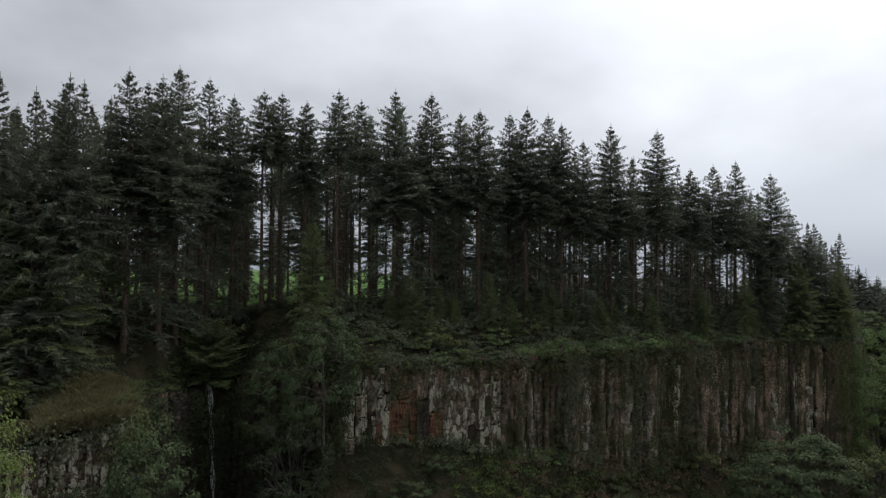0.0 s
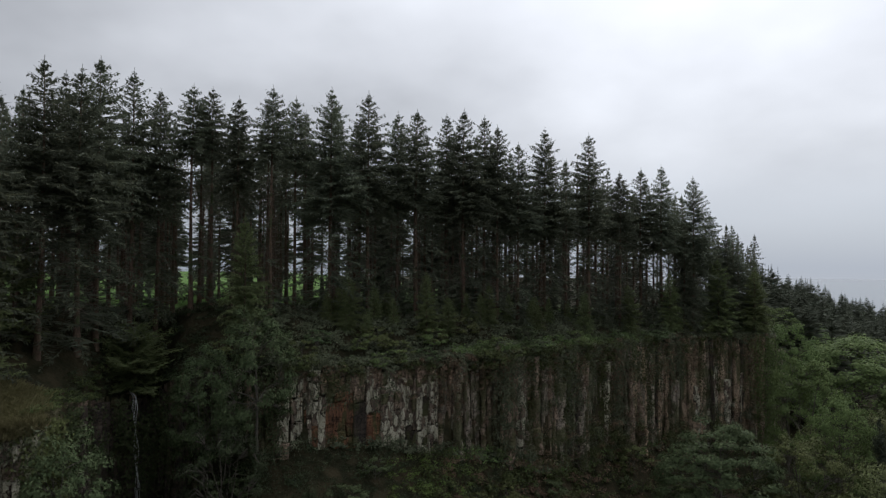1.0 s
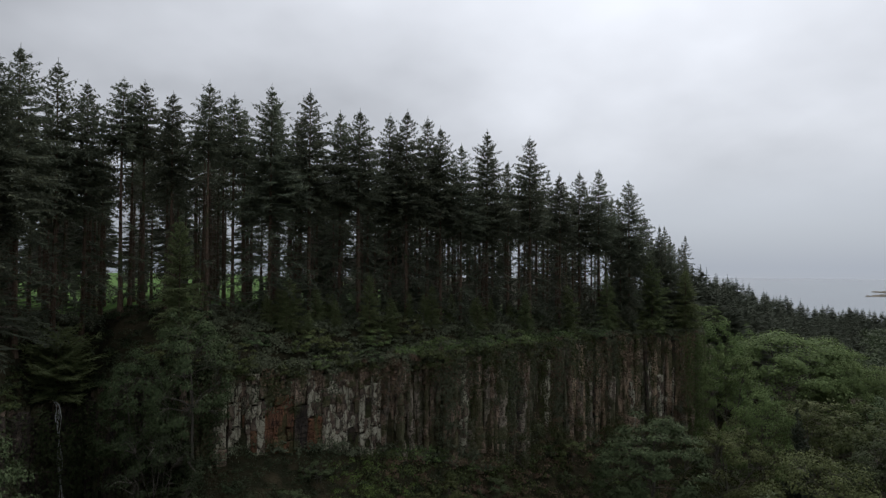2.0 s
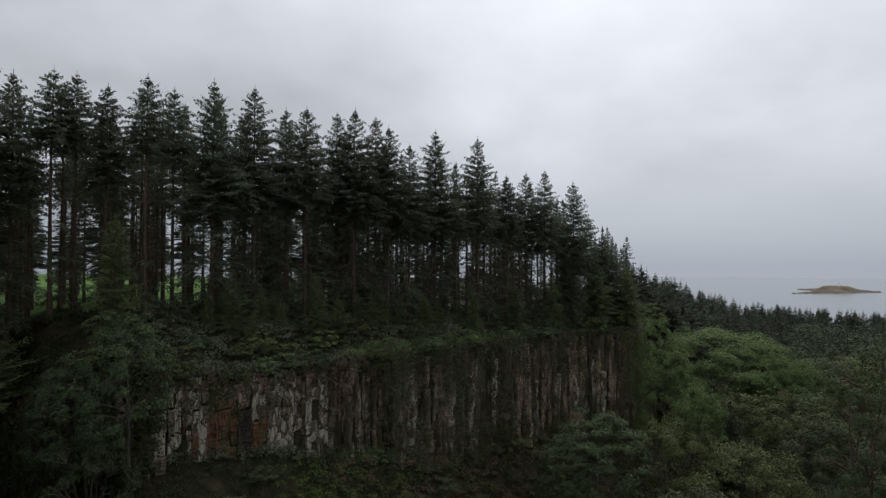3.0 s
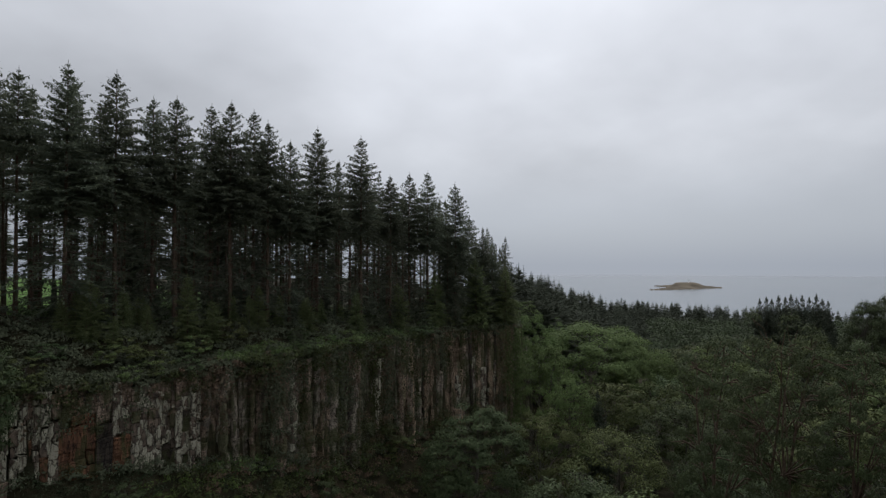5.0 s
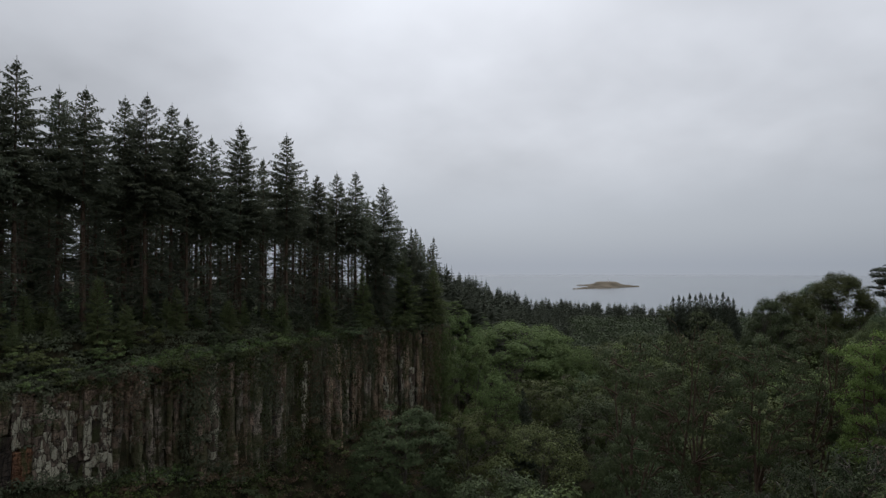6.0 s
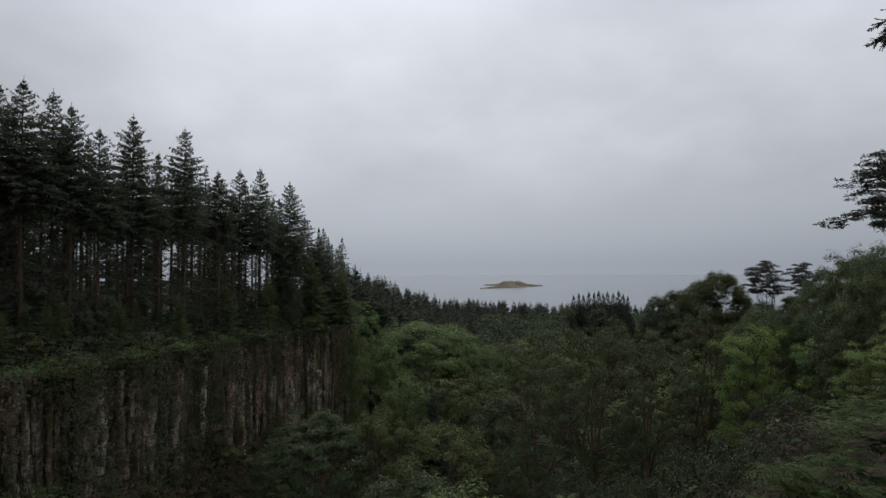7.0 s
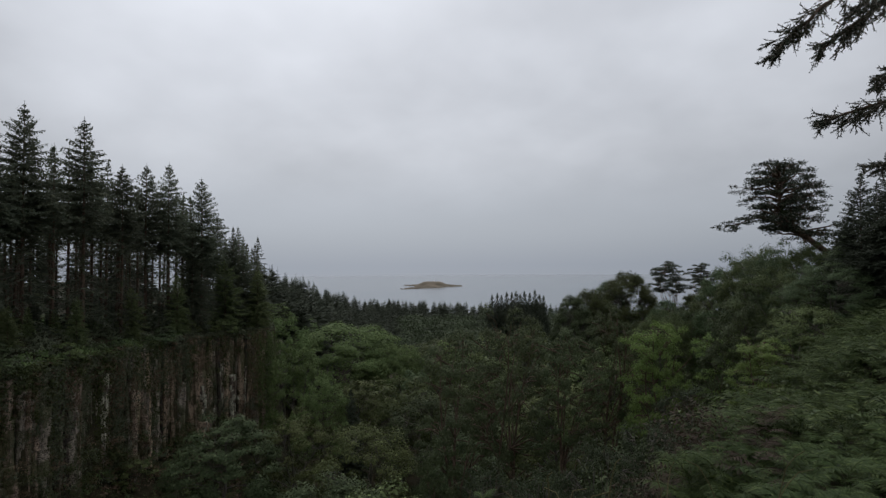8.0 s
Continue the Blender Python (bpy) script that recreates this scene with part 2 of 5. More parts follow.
ROCK = rock_material("brown_basalt", (0.215, 0.178, 0.142), (0.48, 0.41, 0.33), moss=0.9)
ROCK_BROWN = rock_material("weathered_brown_basalt", (0.210, 0.152, 0.116), (0.47, 0.35, 0.265), moss=0.9)
ROCK_PALE = lichen_rock("lichened_basalt", (0.10, 0.078, 0.062), (0.26, 0.20, 0.155), (0.56, 0.53, 0.42), 0.64)
ROCK_RED = rock_material("rust_red_basalt", (0.150, 0.074, 0.046), (0.33, 0.160, 0.088), moss=0.3)
ROCK_OCHRE = rock_material("ochre_basalt", (0.27, 0.195, 0.135), (0.56, 0.42, 0.30), moss=0.6)
ROCK_DARK = rock_material("blackish_basalt", (0.035, 0.028, 0.023), (0.11, 0.082, 0.064), moss=0.5)

GROUND, gn = material("woodland_and_pasture")
gp = place(gn)
gxyz = gn.add("ShaderNodeSeparateXYZ")
gn.put(gxyz.inputs[0], gp)
litter = gn.mix(gn.ramp(gn.noise(gp, 0.8, 6.0), 0.35, 0.65), (0.020, 0.021, 0.011), (0.048, 0.040, 0.023))
field = gn.mix(gn.ramp(gn.noise(gp, 0.25, 6.0), 0.3, 0.7), (0.070, 0.132, 0.034), (0.11, 0.19, 0.050))
beyond = gn.math("ADD", gxyz.outputs["Y"], gn.math("MULTIPLY", gxyz.outputs["X"], -0.35))
inland = gn.math("MULTIPLY", gn.ramp(beyond, 72.0, 79.0), gn.ramp(gxyz.outputs["X"], 45.0, 25.0))
finish(gn, gn.mix(inland, litter, field), 0.95, 0.1, gn.noise(gp, 4.0, 6.0), 0.8, 0.2)

SEA, sn = material("grey_sea")
sp = place(sn)
finish(sn, sn.mix(sn.ramp(sn.noise(sp, 0.004, 5.0), 0.35, 0.65), (0.075, 0.100, 0.125), (0.10, 0.125, 0.150)), 0.20, 0.45,
       sn.noise(sp, 0.30, 5.0), 0.08, 0.5)
ISLAND, iln = material("island_turf_and_rock")
ip = place(iln)
finish(iln, iln.mix(iln.ramp(iln.noise(ip, 0.025, 6.0), 0.4, 0.6), (0.125, 0.105, 0.078), (0.185, 0.155, 0.115)), 0.95, 0.1)
WHITEWASH, whn = material("whitewashed_masonry")
finish(whn, whn.mix(whn.noise(place(whn), 1.2, 4.0), (0.66, 0.65, 0.62), (0.82, 0.81, 0.78)), 0.8, 0.2)
FALL, fan = material("falling_water")
finish(fan, fan.mix(fan.noise(place(fan), 3.0, 5.0), (0.62, 0.65, 0.66), (0.82, 0.84, 0.85)), 0.25, 0.5)
DEAD, den = material("dead_twigs")
finish(den, den.mix(den.noise(place(den), 6.0, 3.0), (0.11, 0.092, 0.075), (0.25, 0.22, 0.185)), 0.9, 0.1)


# ---------------------------------------------------------------- the lie of the land
def smooth(a, b, x):
    t = np.clip((np.asarray(x, float) - a) / (b - a), 0, 1)
    return t * t * (3 - 2 * t)


# the cliff's edge: bearing from the viewpoint in degrees, distance, height of the edge and of the rock's foot below the eye
EDGE_AZ = [-120, -75, -50, -36, -28, -25.5, -23, -19.5, -17, -12, -7.7, 0, 8, 16, 24, 31, 34.8]
EDGE_D = [90, 60, 46, 43, 44, 48, 56, 58, 53, 50, 50, 52.5, 56.5, 62, 74, 87, 92]
EDGE_Z = [-6, -7, -9, -10.0, -9.6, -10.0, -11.4, -11.4, -9, -8.4, -8.3, -8.9, -8.9, -9.0, -9.1, -9.3, -9.5]
FOOT_Z = [-15, -15, -16, -16.5, -16.5, -19, -24, -24, -19, -15.5, -14.5, -15.2, -17.2, -20.4, -21.4, -22, -24.5]
RIM_AZ = [-180, -120, -60, -40, 0, 55, 65, 73, 77, 81.6, 85.6, 88, 95, 120, 180]
RIM_D = [400, 60, 4, 3, 2.6, 2.8, 4.0, 9, 13, 18, 27, 34, 70, 400, 400]


def bearing(az, d, z=0.0):
    """A place by its bearing, its distance and its height over the eye."""
    return Vector((d * math.sin(radians(az)), d * math.cos(radians(az)), EYE + z))


def edge(az):
    return np.interp(az, EDGE_AZ, EDGE_D), np.interp(az, EDGE_AZ, EDGE_Z), np.interp(az, EDGE_AZ, FOOT_Z)


def height(x, y, rough=True):
    """Ground height over the eye."""
    x, y = np.asarray(x, float), np.asarray(y, float)
    az, d = np.degrees(np.arctan2(x, y)), np.hypot(x, y)
    u = 0.783 * x + 0.622 * y
    floor = np.interp(u, [-100, 0, 120, 200, 350, 420, 850, 1500], [-24, -28, -28, -30, -38, -44, -84, -100])
    floor = floor + 11 * np.clip((46 - az) / 10, 0, 1) * smooth(95, 130, d) * (az > 30)
    ed, ez, ef = edge(az)
    s = d - ed
    bank = np.interp(az, [-36, -28, -22, -17, -12, -4, 10, 28, 36], [6.3, 5.8, 6.9, 4.7, 4.3, 3.2, 3.2, 1.0, 0.3])
    start = np.interp(az, [-28, -24], [4.5, 0.0])  # a grassy ledge lies before the foot of the bank
    mound = 1.7 * np.exp(-((az + 31.0) / 2.6) ** 2) * smooth(-0.3, 3.5, s) * smooth(12, 6, s)
    top = ez + mound + bank * smooth(start, start + np.interp(az, [-12, -4], [8.0, 6.0]), s) - np.interp(az, [-10, 10], [0.012, 0.035]) * np.maximum(s - 6, 0) - 9 * smooth(28, 36, az) * smooth(0, 40, s)
    talus = ef - 0.75 * np.maximum(-s, 0)
    slope = np.interp(az, [0, 40, 55, 65, 75, 85, 95], [0.9, 0.75, 0.5, 0.33, 0.24, 0.18, 0.1])
    over = np.maximum(d - np.interp(az, RIM_AZ, RIM_D), 0)
    near = -1.75 - 1.6 * smooth(1.5, 6, d) * smooth(50, 66, az) * smooth(125, 105, az) + 1.3 * smooth(81, 90, az) * smooth(8, 30, d) - slope * over - 0.9 * smooth(0, 1.5, over)
    gorge = np.maximum(np.maximum(floor, np.where(az < 36, talus, -99)), near)
    inland = np.where((az > 110) | (az < -110), -1.75, -99)
    z = np.where((s > 0) & (az < 36) & (az > -110), np.maximum(top, -99), np.maximum(gorge, inland))
    if rough:
        z = z + 0.25 * np.sin(x * 0.9 + 1.3 * np.sin(y * 0.7)) * np.sin(y * 0.8 + x * 0.21) * smooth(4, 12, d)
    return z


def ground_at(az, d):
    p = bearing(az, d)
    return float(height(p.x, p.y))


# ---------------------------------------------------------------- mesh helpers
def mesh_of(name, verts, faces):
    """A mesh from numpy arrays; every face has as many corners as faces has columns."""
    verts, faces = np.asarray(verts, np.float32), np.asarray(faces, np.int32)
    me = bpy.data.meshes.new(name)
    me.vertices.add(len(verts))
    me.vertices.foreach_set("co", verts.ravel())
    me.loops.add(faces.size)
    me.loops.foreach_set("vertex_index", faces.ravel())
    me.polygons.add(len(faces))
    me.polygons.foreach_set("loop_start", np.arange(0, faces.size, faces.shape[1], dtype=np.int32))
    me.update(calc_edges=True)
    me.validate()
    return me


def part(name, me, mat, parent=None, label=""):
    ob = new(name, me)
    if not me.materials:
        me.materials.append(mat)
    if parent is not None:
        ob.parent = parent
    if label:
        ob["label"] = label
    return ob


class Heap:
    """Collects pieces with four-cornered faces for one mesh."""

    def __init__(self):
        self.v, self.f, self.n = [], [], 0

    def add(self, v, f):
        self.v.append(np.asarray(v, float).reshape(-1, 3))
        self.f.append(np.asarray(f, int).reshape(-1, 4) + self.n)
        self.n += len(self.v[-1])

    def quads(self, v):
        v = np.asarray(v, float).reshape(-1, 3)
        self.add(v, np.arange(len(v)).reshape(-1, 4))

    def tube(self, pts, radii, sides=6):
        pts = np.asarray(pts, float)
        way = np.gradient(pts, axis=0)
        way /= np.linalg.norm(way, axis=1)[:, None] + 1e-9
        ref = np.where(np.abs(way[:, 2:3]) > 0.9, np.array([[1.0, 0, 0]]), np.array([[0, 0, 1.0]]))
        a = np.cross(way, ref)
        a /= np.linalg.norm(a, axis=1)[:, None] + 1e-9
        b = np.cross(way, a)
        ang = np.arange(sides) * 2 * np.pi / sides
        ring = (a[:, None] * np.cos(ang)[None, :, None] + b[:, None] * np.sin(ang)[None, :, None])
        v = pts[:, None] + ring * np.asarray(radii, float)[:, None, None]
        i = np.arange(len(pts) - 1)[:, None] * sides
        j = np.arange(sides)[None, :]
        k = (j + 1) % sides
        f = np.stack([i + j, i + k, i + sides + k, i + sides + j], -1)
        self.add(v, f)

    def leaves(self, c, nrm, size, rng, wide=0.55, lean=None):
        """Bent lozenge leaves at c that face nrm."""
        n = len(c)
        nrm = nrm / (np.linalg.norm(nrm, axis=1)[:, None] + 1e-9)
        t = rng.normal(size=(n, 3)) if lean is None else lean + 0.5 * rng.normal(size=(n, 3))
        t -= nrm * (t * nrm).sum(1)[:, None]
        t /= np.linalg.norm(t, axis=1)[:, None] + 1e-9
        b = np.cross(nrm, t)
        l = (size * rng.uniform(0.6, 1.3, n))[:, None]
        w = l * wide
        mid = c - 0.12 * l * nrm
        self.quads(np.stack([c - t * l * 0.5, mid + b * w * 0.5, c + t * l * 0.5, mid - b * w * 0.5], 1))

    def mesh(self, name):
        return mesh_of(name, np.concatenate(self.v), np.concatenate(self.f))


def empty(name, at, turn=0.0, scale=1.0):
    ob = new(name)
    ob.matrix_basis = Matrix.LocRotScale(at, Euler((0, 0, turn)), (scale, scale, scale))
    return ob


# ---------------------------------------------------------------- ground, sea, island
def build_ground():
    az = np.radians(np.concatenate([np.arange(-180, -42, 3.0), np.arange(-42, 92, 0.6), np.arange(92, 180, 3.0)]))
    d = np.concatenate([[0.0, 0.7, 1.4, 2.1], np.arange(2.6, 10, 0.5), np.arange(10, 40, 1.2), np.arange(40, 100, 0.8),
                        np.arange(100, 200, 5.0), np.geomspace(200, 4990, 40)])
    a, r = np.meshgrid(az, d)
    x, y = r * np.sin(a), r * np.cos(a)
    z = EYE + height(x, y)
    na, nd = len(az), len(d)
    i, j = np.meshgrid(np.arange(nd - 1), np.arange(na), indexing="ij")
    k = (j + 1) % na
    f = np.stack([i * na + j, (i + 1) * na + j, (i + 1) * na + k, i * na + k], -1).reshape(-1, 4)
    me = mesh_of("ground", np.stack([x, y, z], -1).reshape(-1, 3), f)
    me.polygons.foreach_set("use_smooth", np.ones(len(f), bool))
    tagged(part("ground", me, GROUND), "wooded gorge sides, leaf litter and green pasture", "ground", kind="structure")


def build_sea():
    d = np.geomspace(300, 4980, 24)
    az = np.radians(np.arange(20, 121, 4.0))
    a, r = np.meshgrid(az, d)
    na, nd = len(az), len(d)
    i, j = np.meshgrid(np.arange(nd - 1), np.arange(na - 1), indexing="ij")
    f = np.stack([i * na + j, (i + 1) * na + j, (i + 1) * na + j + 1, i * na + j + 1], -1).reshape(-1, 4)
    me = mesh_of("water", np.stack([r * np.sin(a), r * np.cos(a), 0 * r], -1).reshape(-1, 3), f)
    tagged(part("water", me, SEA), "calm grey sea under an overcast sky", "sea", kind="structure")


def build_island():
    """A low island: a turf plateau, a far point and a long near spit with water between them."""
    r = np.random.default_rng(11)
    az, d = np.meshgrid(np.linspace(46.9, 53.2, 150), np.linspace(1960, 2460, 70))

    def rib(a0, d0, a1, d1, w0, w1):
        """How far inside a tapered strip each place lies, in metres."""
        x, y, ex, ey = (az - a0) * 39.0, d - d0, (a1 - a0) * 39.0, d1 - d0
        q = np.clip((x * ex + y * ey) / (ex * ex + ey * ey), 0, 1)
        return w0 + (w1 - w0) * q - np.hypot(x - q * ex, y - q * ey)

    body = 1 - np.hypot((az - 50.2) / 1.75, (d - 2270) / 105)
    inside = np.maximum.reduce([body * 68, rib(47.25, 2015, 50.2, 2165, 5, 46), rib(47.45, 2395, 49.6, 2320, 4, 40), rib(50.6, 2235, 52.85, 2268, 60, 14)])
    ragged = inside + 5 * np.sin(az * 9 + d * 0.03) * np.sin(d * 0.06) + r.uniform(-2, 2, az.shape)
    z = -4 + 7.5 * smooth(-6, 9, ragged) + 5.5 * smooth(8, 40, ragged) + 9.0 * smooth(0.12, 0.50, body) + r.uniform(-0.5, 0.5, az.shape)
    na, nd = az.shape[1], az.shape[0]
    i, j = np.meshgrid(np.arange(nd - 1), np.arange(na - 1), indexing="ij")
    f = np.stack([i * na + j, (i + 1) * na + j, (i + 1) * na + j + 1, i * na + j + 1], -1).reshape(-1, 4)
    keep = z.ravel()[f].max(1) > -2.5
    mid = bearing(50.2, 2240)
    x, y = d * np.sin(np.radians(az)) - mid.x, d * np.cos(np.radians(az)) - mid.y
    isle = empty("island", Vector((mid.x, mid.y, 0)))
    part("turf", mesh_of("turf", np.stack([x, y, z], -1).reshape(-1, 3), f[keep]), ISLAND, isle)
    tagged(isle, "low grassy island with rocky shore in the sea", "island")
    at = bearing(50.4, 2255)
    tower = empty("lighthouse", Vector((at.x, at.y, 16.0)), 0.0, 0.6)
    h = Heap()
    h.tube([(0, 0, 0), (0, 0, 1), (0, 0, 15), (0, 0, 15.1), (0, 0, 16), (0, 0, 16.2)], [1.9, 1.8, 1.3, 1.9, 1.9, 0.1], 16)
    part("tower", h.mesh("tower"), WHITEWASH, tower)
    h = Heap()
    h.tube([(0, 0, 16), (0, 0, 18.3), (0, 0, 18.4), (0, 0, 20)], [1.5, 1.5, 1.7, 0.05], 12)
    part("lantern", h.mesh("lantern"), ROCK_DARK, tower, "dark glazed lantern room")
    tagged(tower, "small white lighthouse on the low island", "lighthouse")


build_ground()
build_sea()
build_island()


# ---------------------------------------------------------------- spruces
def spray(heap, p0, way, length, rise, rng, step=0.17, twig=0.36, width=0.052, hang=1.0, thick=1.0, fine=False):
    """One limb's foliage: side twigs in a flat fan and short twigs that hang below it."""
    n = max(3, int(length / step))
    s = np.linspace(0.1, 1.0, n) + rng.uniform(-0.03, 0.03, n)
    side = np.array([-way[1], way[0], 0.0])
    up = np.array([0, 0, 1.0])
    sag = 0.30 * s * s * max(0.0, 0.5 - rise) - 0.10 * s ** 4
    p = p0 + np.outer(s * length, way) + np.outer(length * (rise * s - sag), up)
    for sign in (-1, 1):
        tl = (twig * length * (1 - s) ** 0.75 * 0.9 + 0.06 + 0.14 * (1 - s)) * rng.uniform(0.6, 1.25, n)
        d = way[None] * rng.uniform(0.35, 0.8, n)[:, None] + sign * side[None] * rng.uniform(0.55, 0.95, n)[:, None] + up[None] * rng.uniform(-0.35, 0.12, n)[:, None]
        d /= np.linalg.norm(d, axis=1)[:, None]
        w = np.cross(d, up[None] + 0.5 * rng.normal(size=(n, 3)))
        w /= np.linalg.norm(w, axis=1)[:, None] + 1e-9
        w *= (width * thick * (0.7 + 0.5 * tl))[:, None]
        if fine:  # short shoots on both sides of each twig
            w *= 0.6
            across = np.cross(d, up)
            for u in (0.12, 0.30, 0.48, 0.66, 0.82):
                for sg in (-1, 1):
                    e = d * 0.75 + sg * across * 0.7 + up * rng.uniform(-0.35, 0.05, n)[:, None]
                    b, l2 = p + d * (tl * u)[:, None], ((0.10 + 0.24 * tl) * (1.15 - u) * rng.uniform(0.7, 1.2, n))[:, None]
                    w2 = np.cross(e, up[None] + 0.5 * rng.normal(size=(n, 3))) * 0.026
                    heap.quads(np.stack([b, b + e * l2 * 0.5 + w2, b + e * l2, b + e * l2 * 0.5 - w2], 1))
        heap.quads(np.stack([p, p + d * tl[:, None] * 0.45 + w, p + d * tl[:, None], p + d * tl[:, None] * 0.45 - w], 1))
    m = max(1, int(n * hang))
    pick = np.minimum(rng.choice(n, m, replace=False), n - 2)
    tl = rng.uniform(0.18, 0.48, m) * (0.6 + 0.12 * length)
    d = up[None] * -0.8 + way[None] * rng.uniform(-0.1, 0.7, m)[:, None] + 0.35 * rng.normal(size=(m, 3))
    d /= np.linalg.norm(d, axis=1)[:, None]
    w = np.cross(d, side[None] + 0.6 * rng.normal(size=(m, 3)))
    w /= np.linalg.norm(w, axis=1)[:, None] + 1e-9
    w *= width * 1.25 * thick
    q = p[pick]
    heap.quads(np.stack([q, q + d * tl[:, None] * 0.5 + w, q + d * tl[:, None], q + d * tl[:, None] * 0.5 - w], 1))
    e = p[-1]
    heap.quads(np.stack([p0, (p0 + e) / 2 + up * width * 0.9, e, (p0 + e) / 2 - up * width * 0.9], 0))


def build_spruce(seed, tall=22.0, bare=0.45, reach=2.9, whorl=0.5, per=6, ragged=0.25, low=0.0, step=0.17, mat=None, dead=95, point=0.85, thick=1.0, fine=False, lift=0.0):
    """A spruce at the origin. bare: share of the height below the living crown; low: chance of living limbs below that."""
    rng = np.random.default_rng(seed)
    tree = empty("spruce_tree", Vector((0, 0, 0)))
    bend = rng.uniform(-0.25, 0.25, 2)
    zs = np.linspace(-0.6, tall * 0.985, 9)
    line = lambda z: np.array([bend[0] * math.sin(z / tall * 3), bend[1] * math.sin(z / tall * 2.4), z])
    h = Heap()
    h.tube([line(z) for z in zs], [tall * 0.0090 * (1 - max(z, 0) / tall) ** 0.85 + 0.015 + (0.09 if z < 0 else 0) for z in zs], 8)
    part("trunk", h.mesh("trunk"), BARK, tree)
    crown, z0 = Heap(), tall * bare
    z = max(0.8, tall * 0.07) if low else z0
    while z < tall - 0.15:
        f = np.clip((z - z0) / (tall - z0), 0, 1)
        below = z < z0
        k = int(per * (0.55 + 0.45 * (1 - f))) + 1
        if f > 0.72:
            k = 6 if f < 0.88 else 5
        for i in range(k):
            if below and rng.random() > low:
                continue
            if rng.random() < ragged * 0.5:
                continue
            prof = reach * ((1 - f) ** point) * (0.72 + 0.28 * min(1.0, f * 5)) + 0.05
            length = prof * rng.uniform(1 - ragged, 1 + ragged * 0.6)
            if below:
                length = reach * rng.uniform(0.55, 1.05)
            a = 2 * math.pi * (i / k) + rng.uniform(-0.5, 0.5)
            way = np.array([math.cos(a), math.sin(a), 0.0])
            rise = lift - 0.20 + 0.92 * f ** 1.2 + rng.uniform(-0.2, 0.2) - (0.1 if below else 0)
            spray(crown, line(z + rng.uniform(-0.7, 0.7) * max(0.06, 1 - 1.35 * f)), way, length, rise, rng, step=step if length > 0.8 else step * 0.7, thick=thick * (1 + 0.25 * f), fine=fine)
        z += whorl * rng.uniform(0.75, 1.25) * (0.9 if f < 0.80 else 1.05) * (1.4 if below else 1)
    tipz = line(tall)
    for up_, n_, l_ in ((-0.25, 4, 0.16), (0.35, 5, 0.34)):  # the last whorls under the leader
        for a in rng.uniform(0, 0.7) + np.arange(n_) * 6.28 / n_:
            way = np.array([math.cos(a), math.sin(a), 0.0])
            spray(crown, tipz - np.array([0, 0, up_ + 0.25]), way, l_, 0.95, rng, step=0.10, width=0.030)
    for a, b in ((0.045, 0.0), (0.0, 0.045)):
        crown.quads(np.stack([tipz - [a, b, 0.9], tipz - [-a, -b, 0.9], tipz + [a * 0.3, b * 0.3, 0.55], tipz - [a * 0.3, b * 0.3, -0.55]], 0))
    part("crown", crown.mesh("crown"), mat or NEEDLES, tree)
    twigs = Heap()
    for _ in range(dead):
        zz = rng.uniform(tall * 0.08, z0 + 1.0)
        a = rng.uniform(0, 6.28)
        l = rng.uniform(0.6, 2.0)
        p = line(zz)
        e = p + np.array([math.cos(a) * l, math.sin(a) * l, -l * rng.uniform(0.0, 0.45)])
        twigs.tube([p, (p + e) / 2 + [0, 0, 0.06], e], [0.022, 0.015, 0.006], 3)
    if dead:
        part("dead_wood", twigs.mesh("dead_wood"), DEAD, tree, "bare dead lower branches")["kind"] = "stuff"
    return tree


used = set()


def set_thing(first, at, turn, scale, label, category, group):
    """Stands a first of its kind, or a copy of it."""
    sx = scale if isinstance(scale, tuple) else (scale, scale, scale)
    m = Matrix.LocRotScale(at, Euler((0, 0, turn)), sx)
    if first not in used:
        used.add(first)
        first.matrix_basis = m
        ob = first
    else:
        scale_was = first.scale.copy()
        first.scale = (1, 1, 1)
        ob = copy_thing(first, m)
        first.scale = scale_was
    return tagged(ob, label, category, group)


rng = np.random.default_rng(5)
SPRUCE_LABEL = "tall dark green spruce with bare lower trunk at the cliff edge"
front = [build_spruce(20, 22, 0.55, 3.7, 0.34, 9, 0.36, 0.13, point=0.72),
         build_spruce(21, 22, 0.49, 4.1, 0.35, 9, 0.38, 0.19, point=0.76),
         build_spruce(22, 22, 0.57, 3.5, 0.34, 9, 0.34, 0.15, point=0.70),
         build_spruce(23, 22, 0.43, 4.5, 0.36, 9, 0.38, 0.22, point=0.78),
         build_spruce(24, 22, 0.50, 3.9, 0.36, 9, 0.44, 0.19, point=0.74),
         build_spruce(25, 22, 0.15, 4.7, 0.42, 9, 0.30, 0.80),
         build_spruce(27, 22, 0.68, 3.4, 0.34, 9, 0.36, 0.05, point=0.70)]
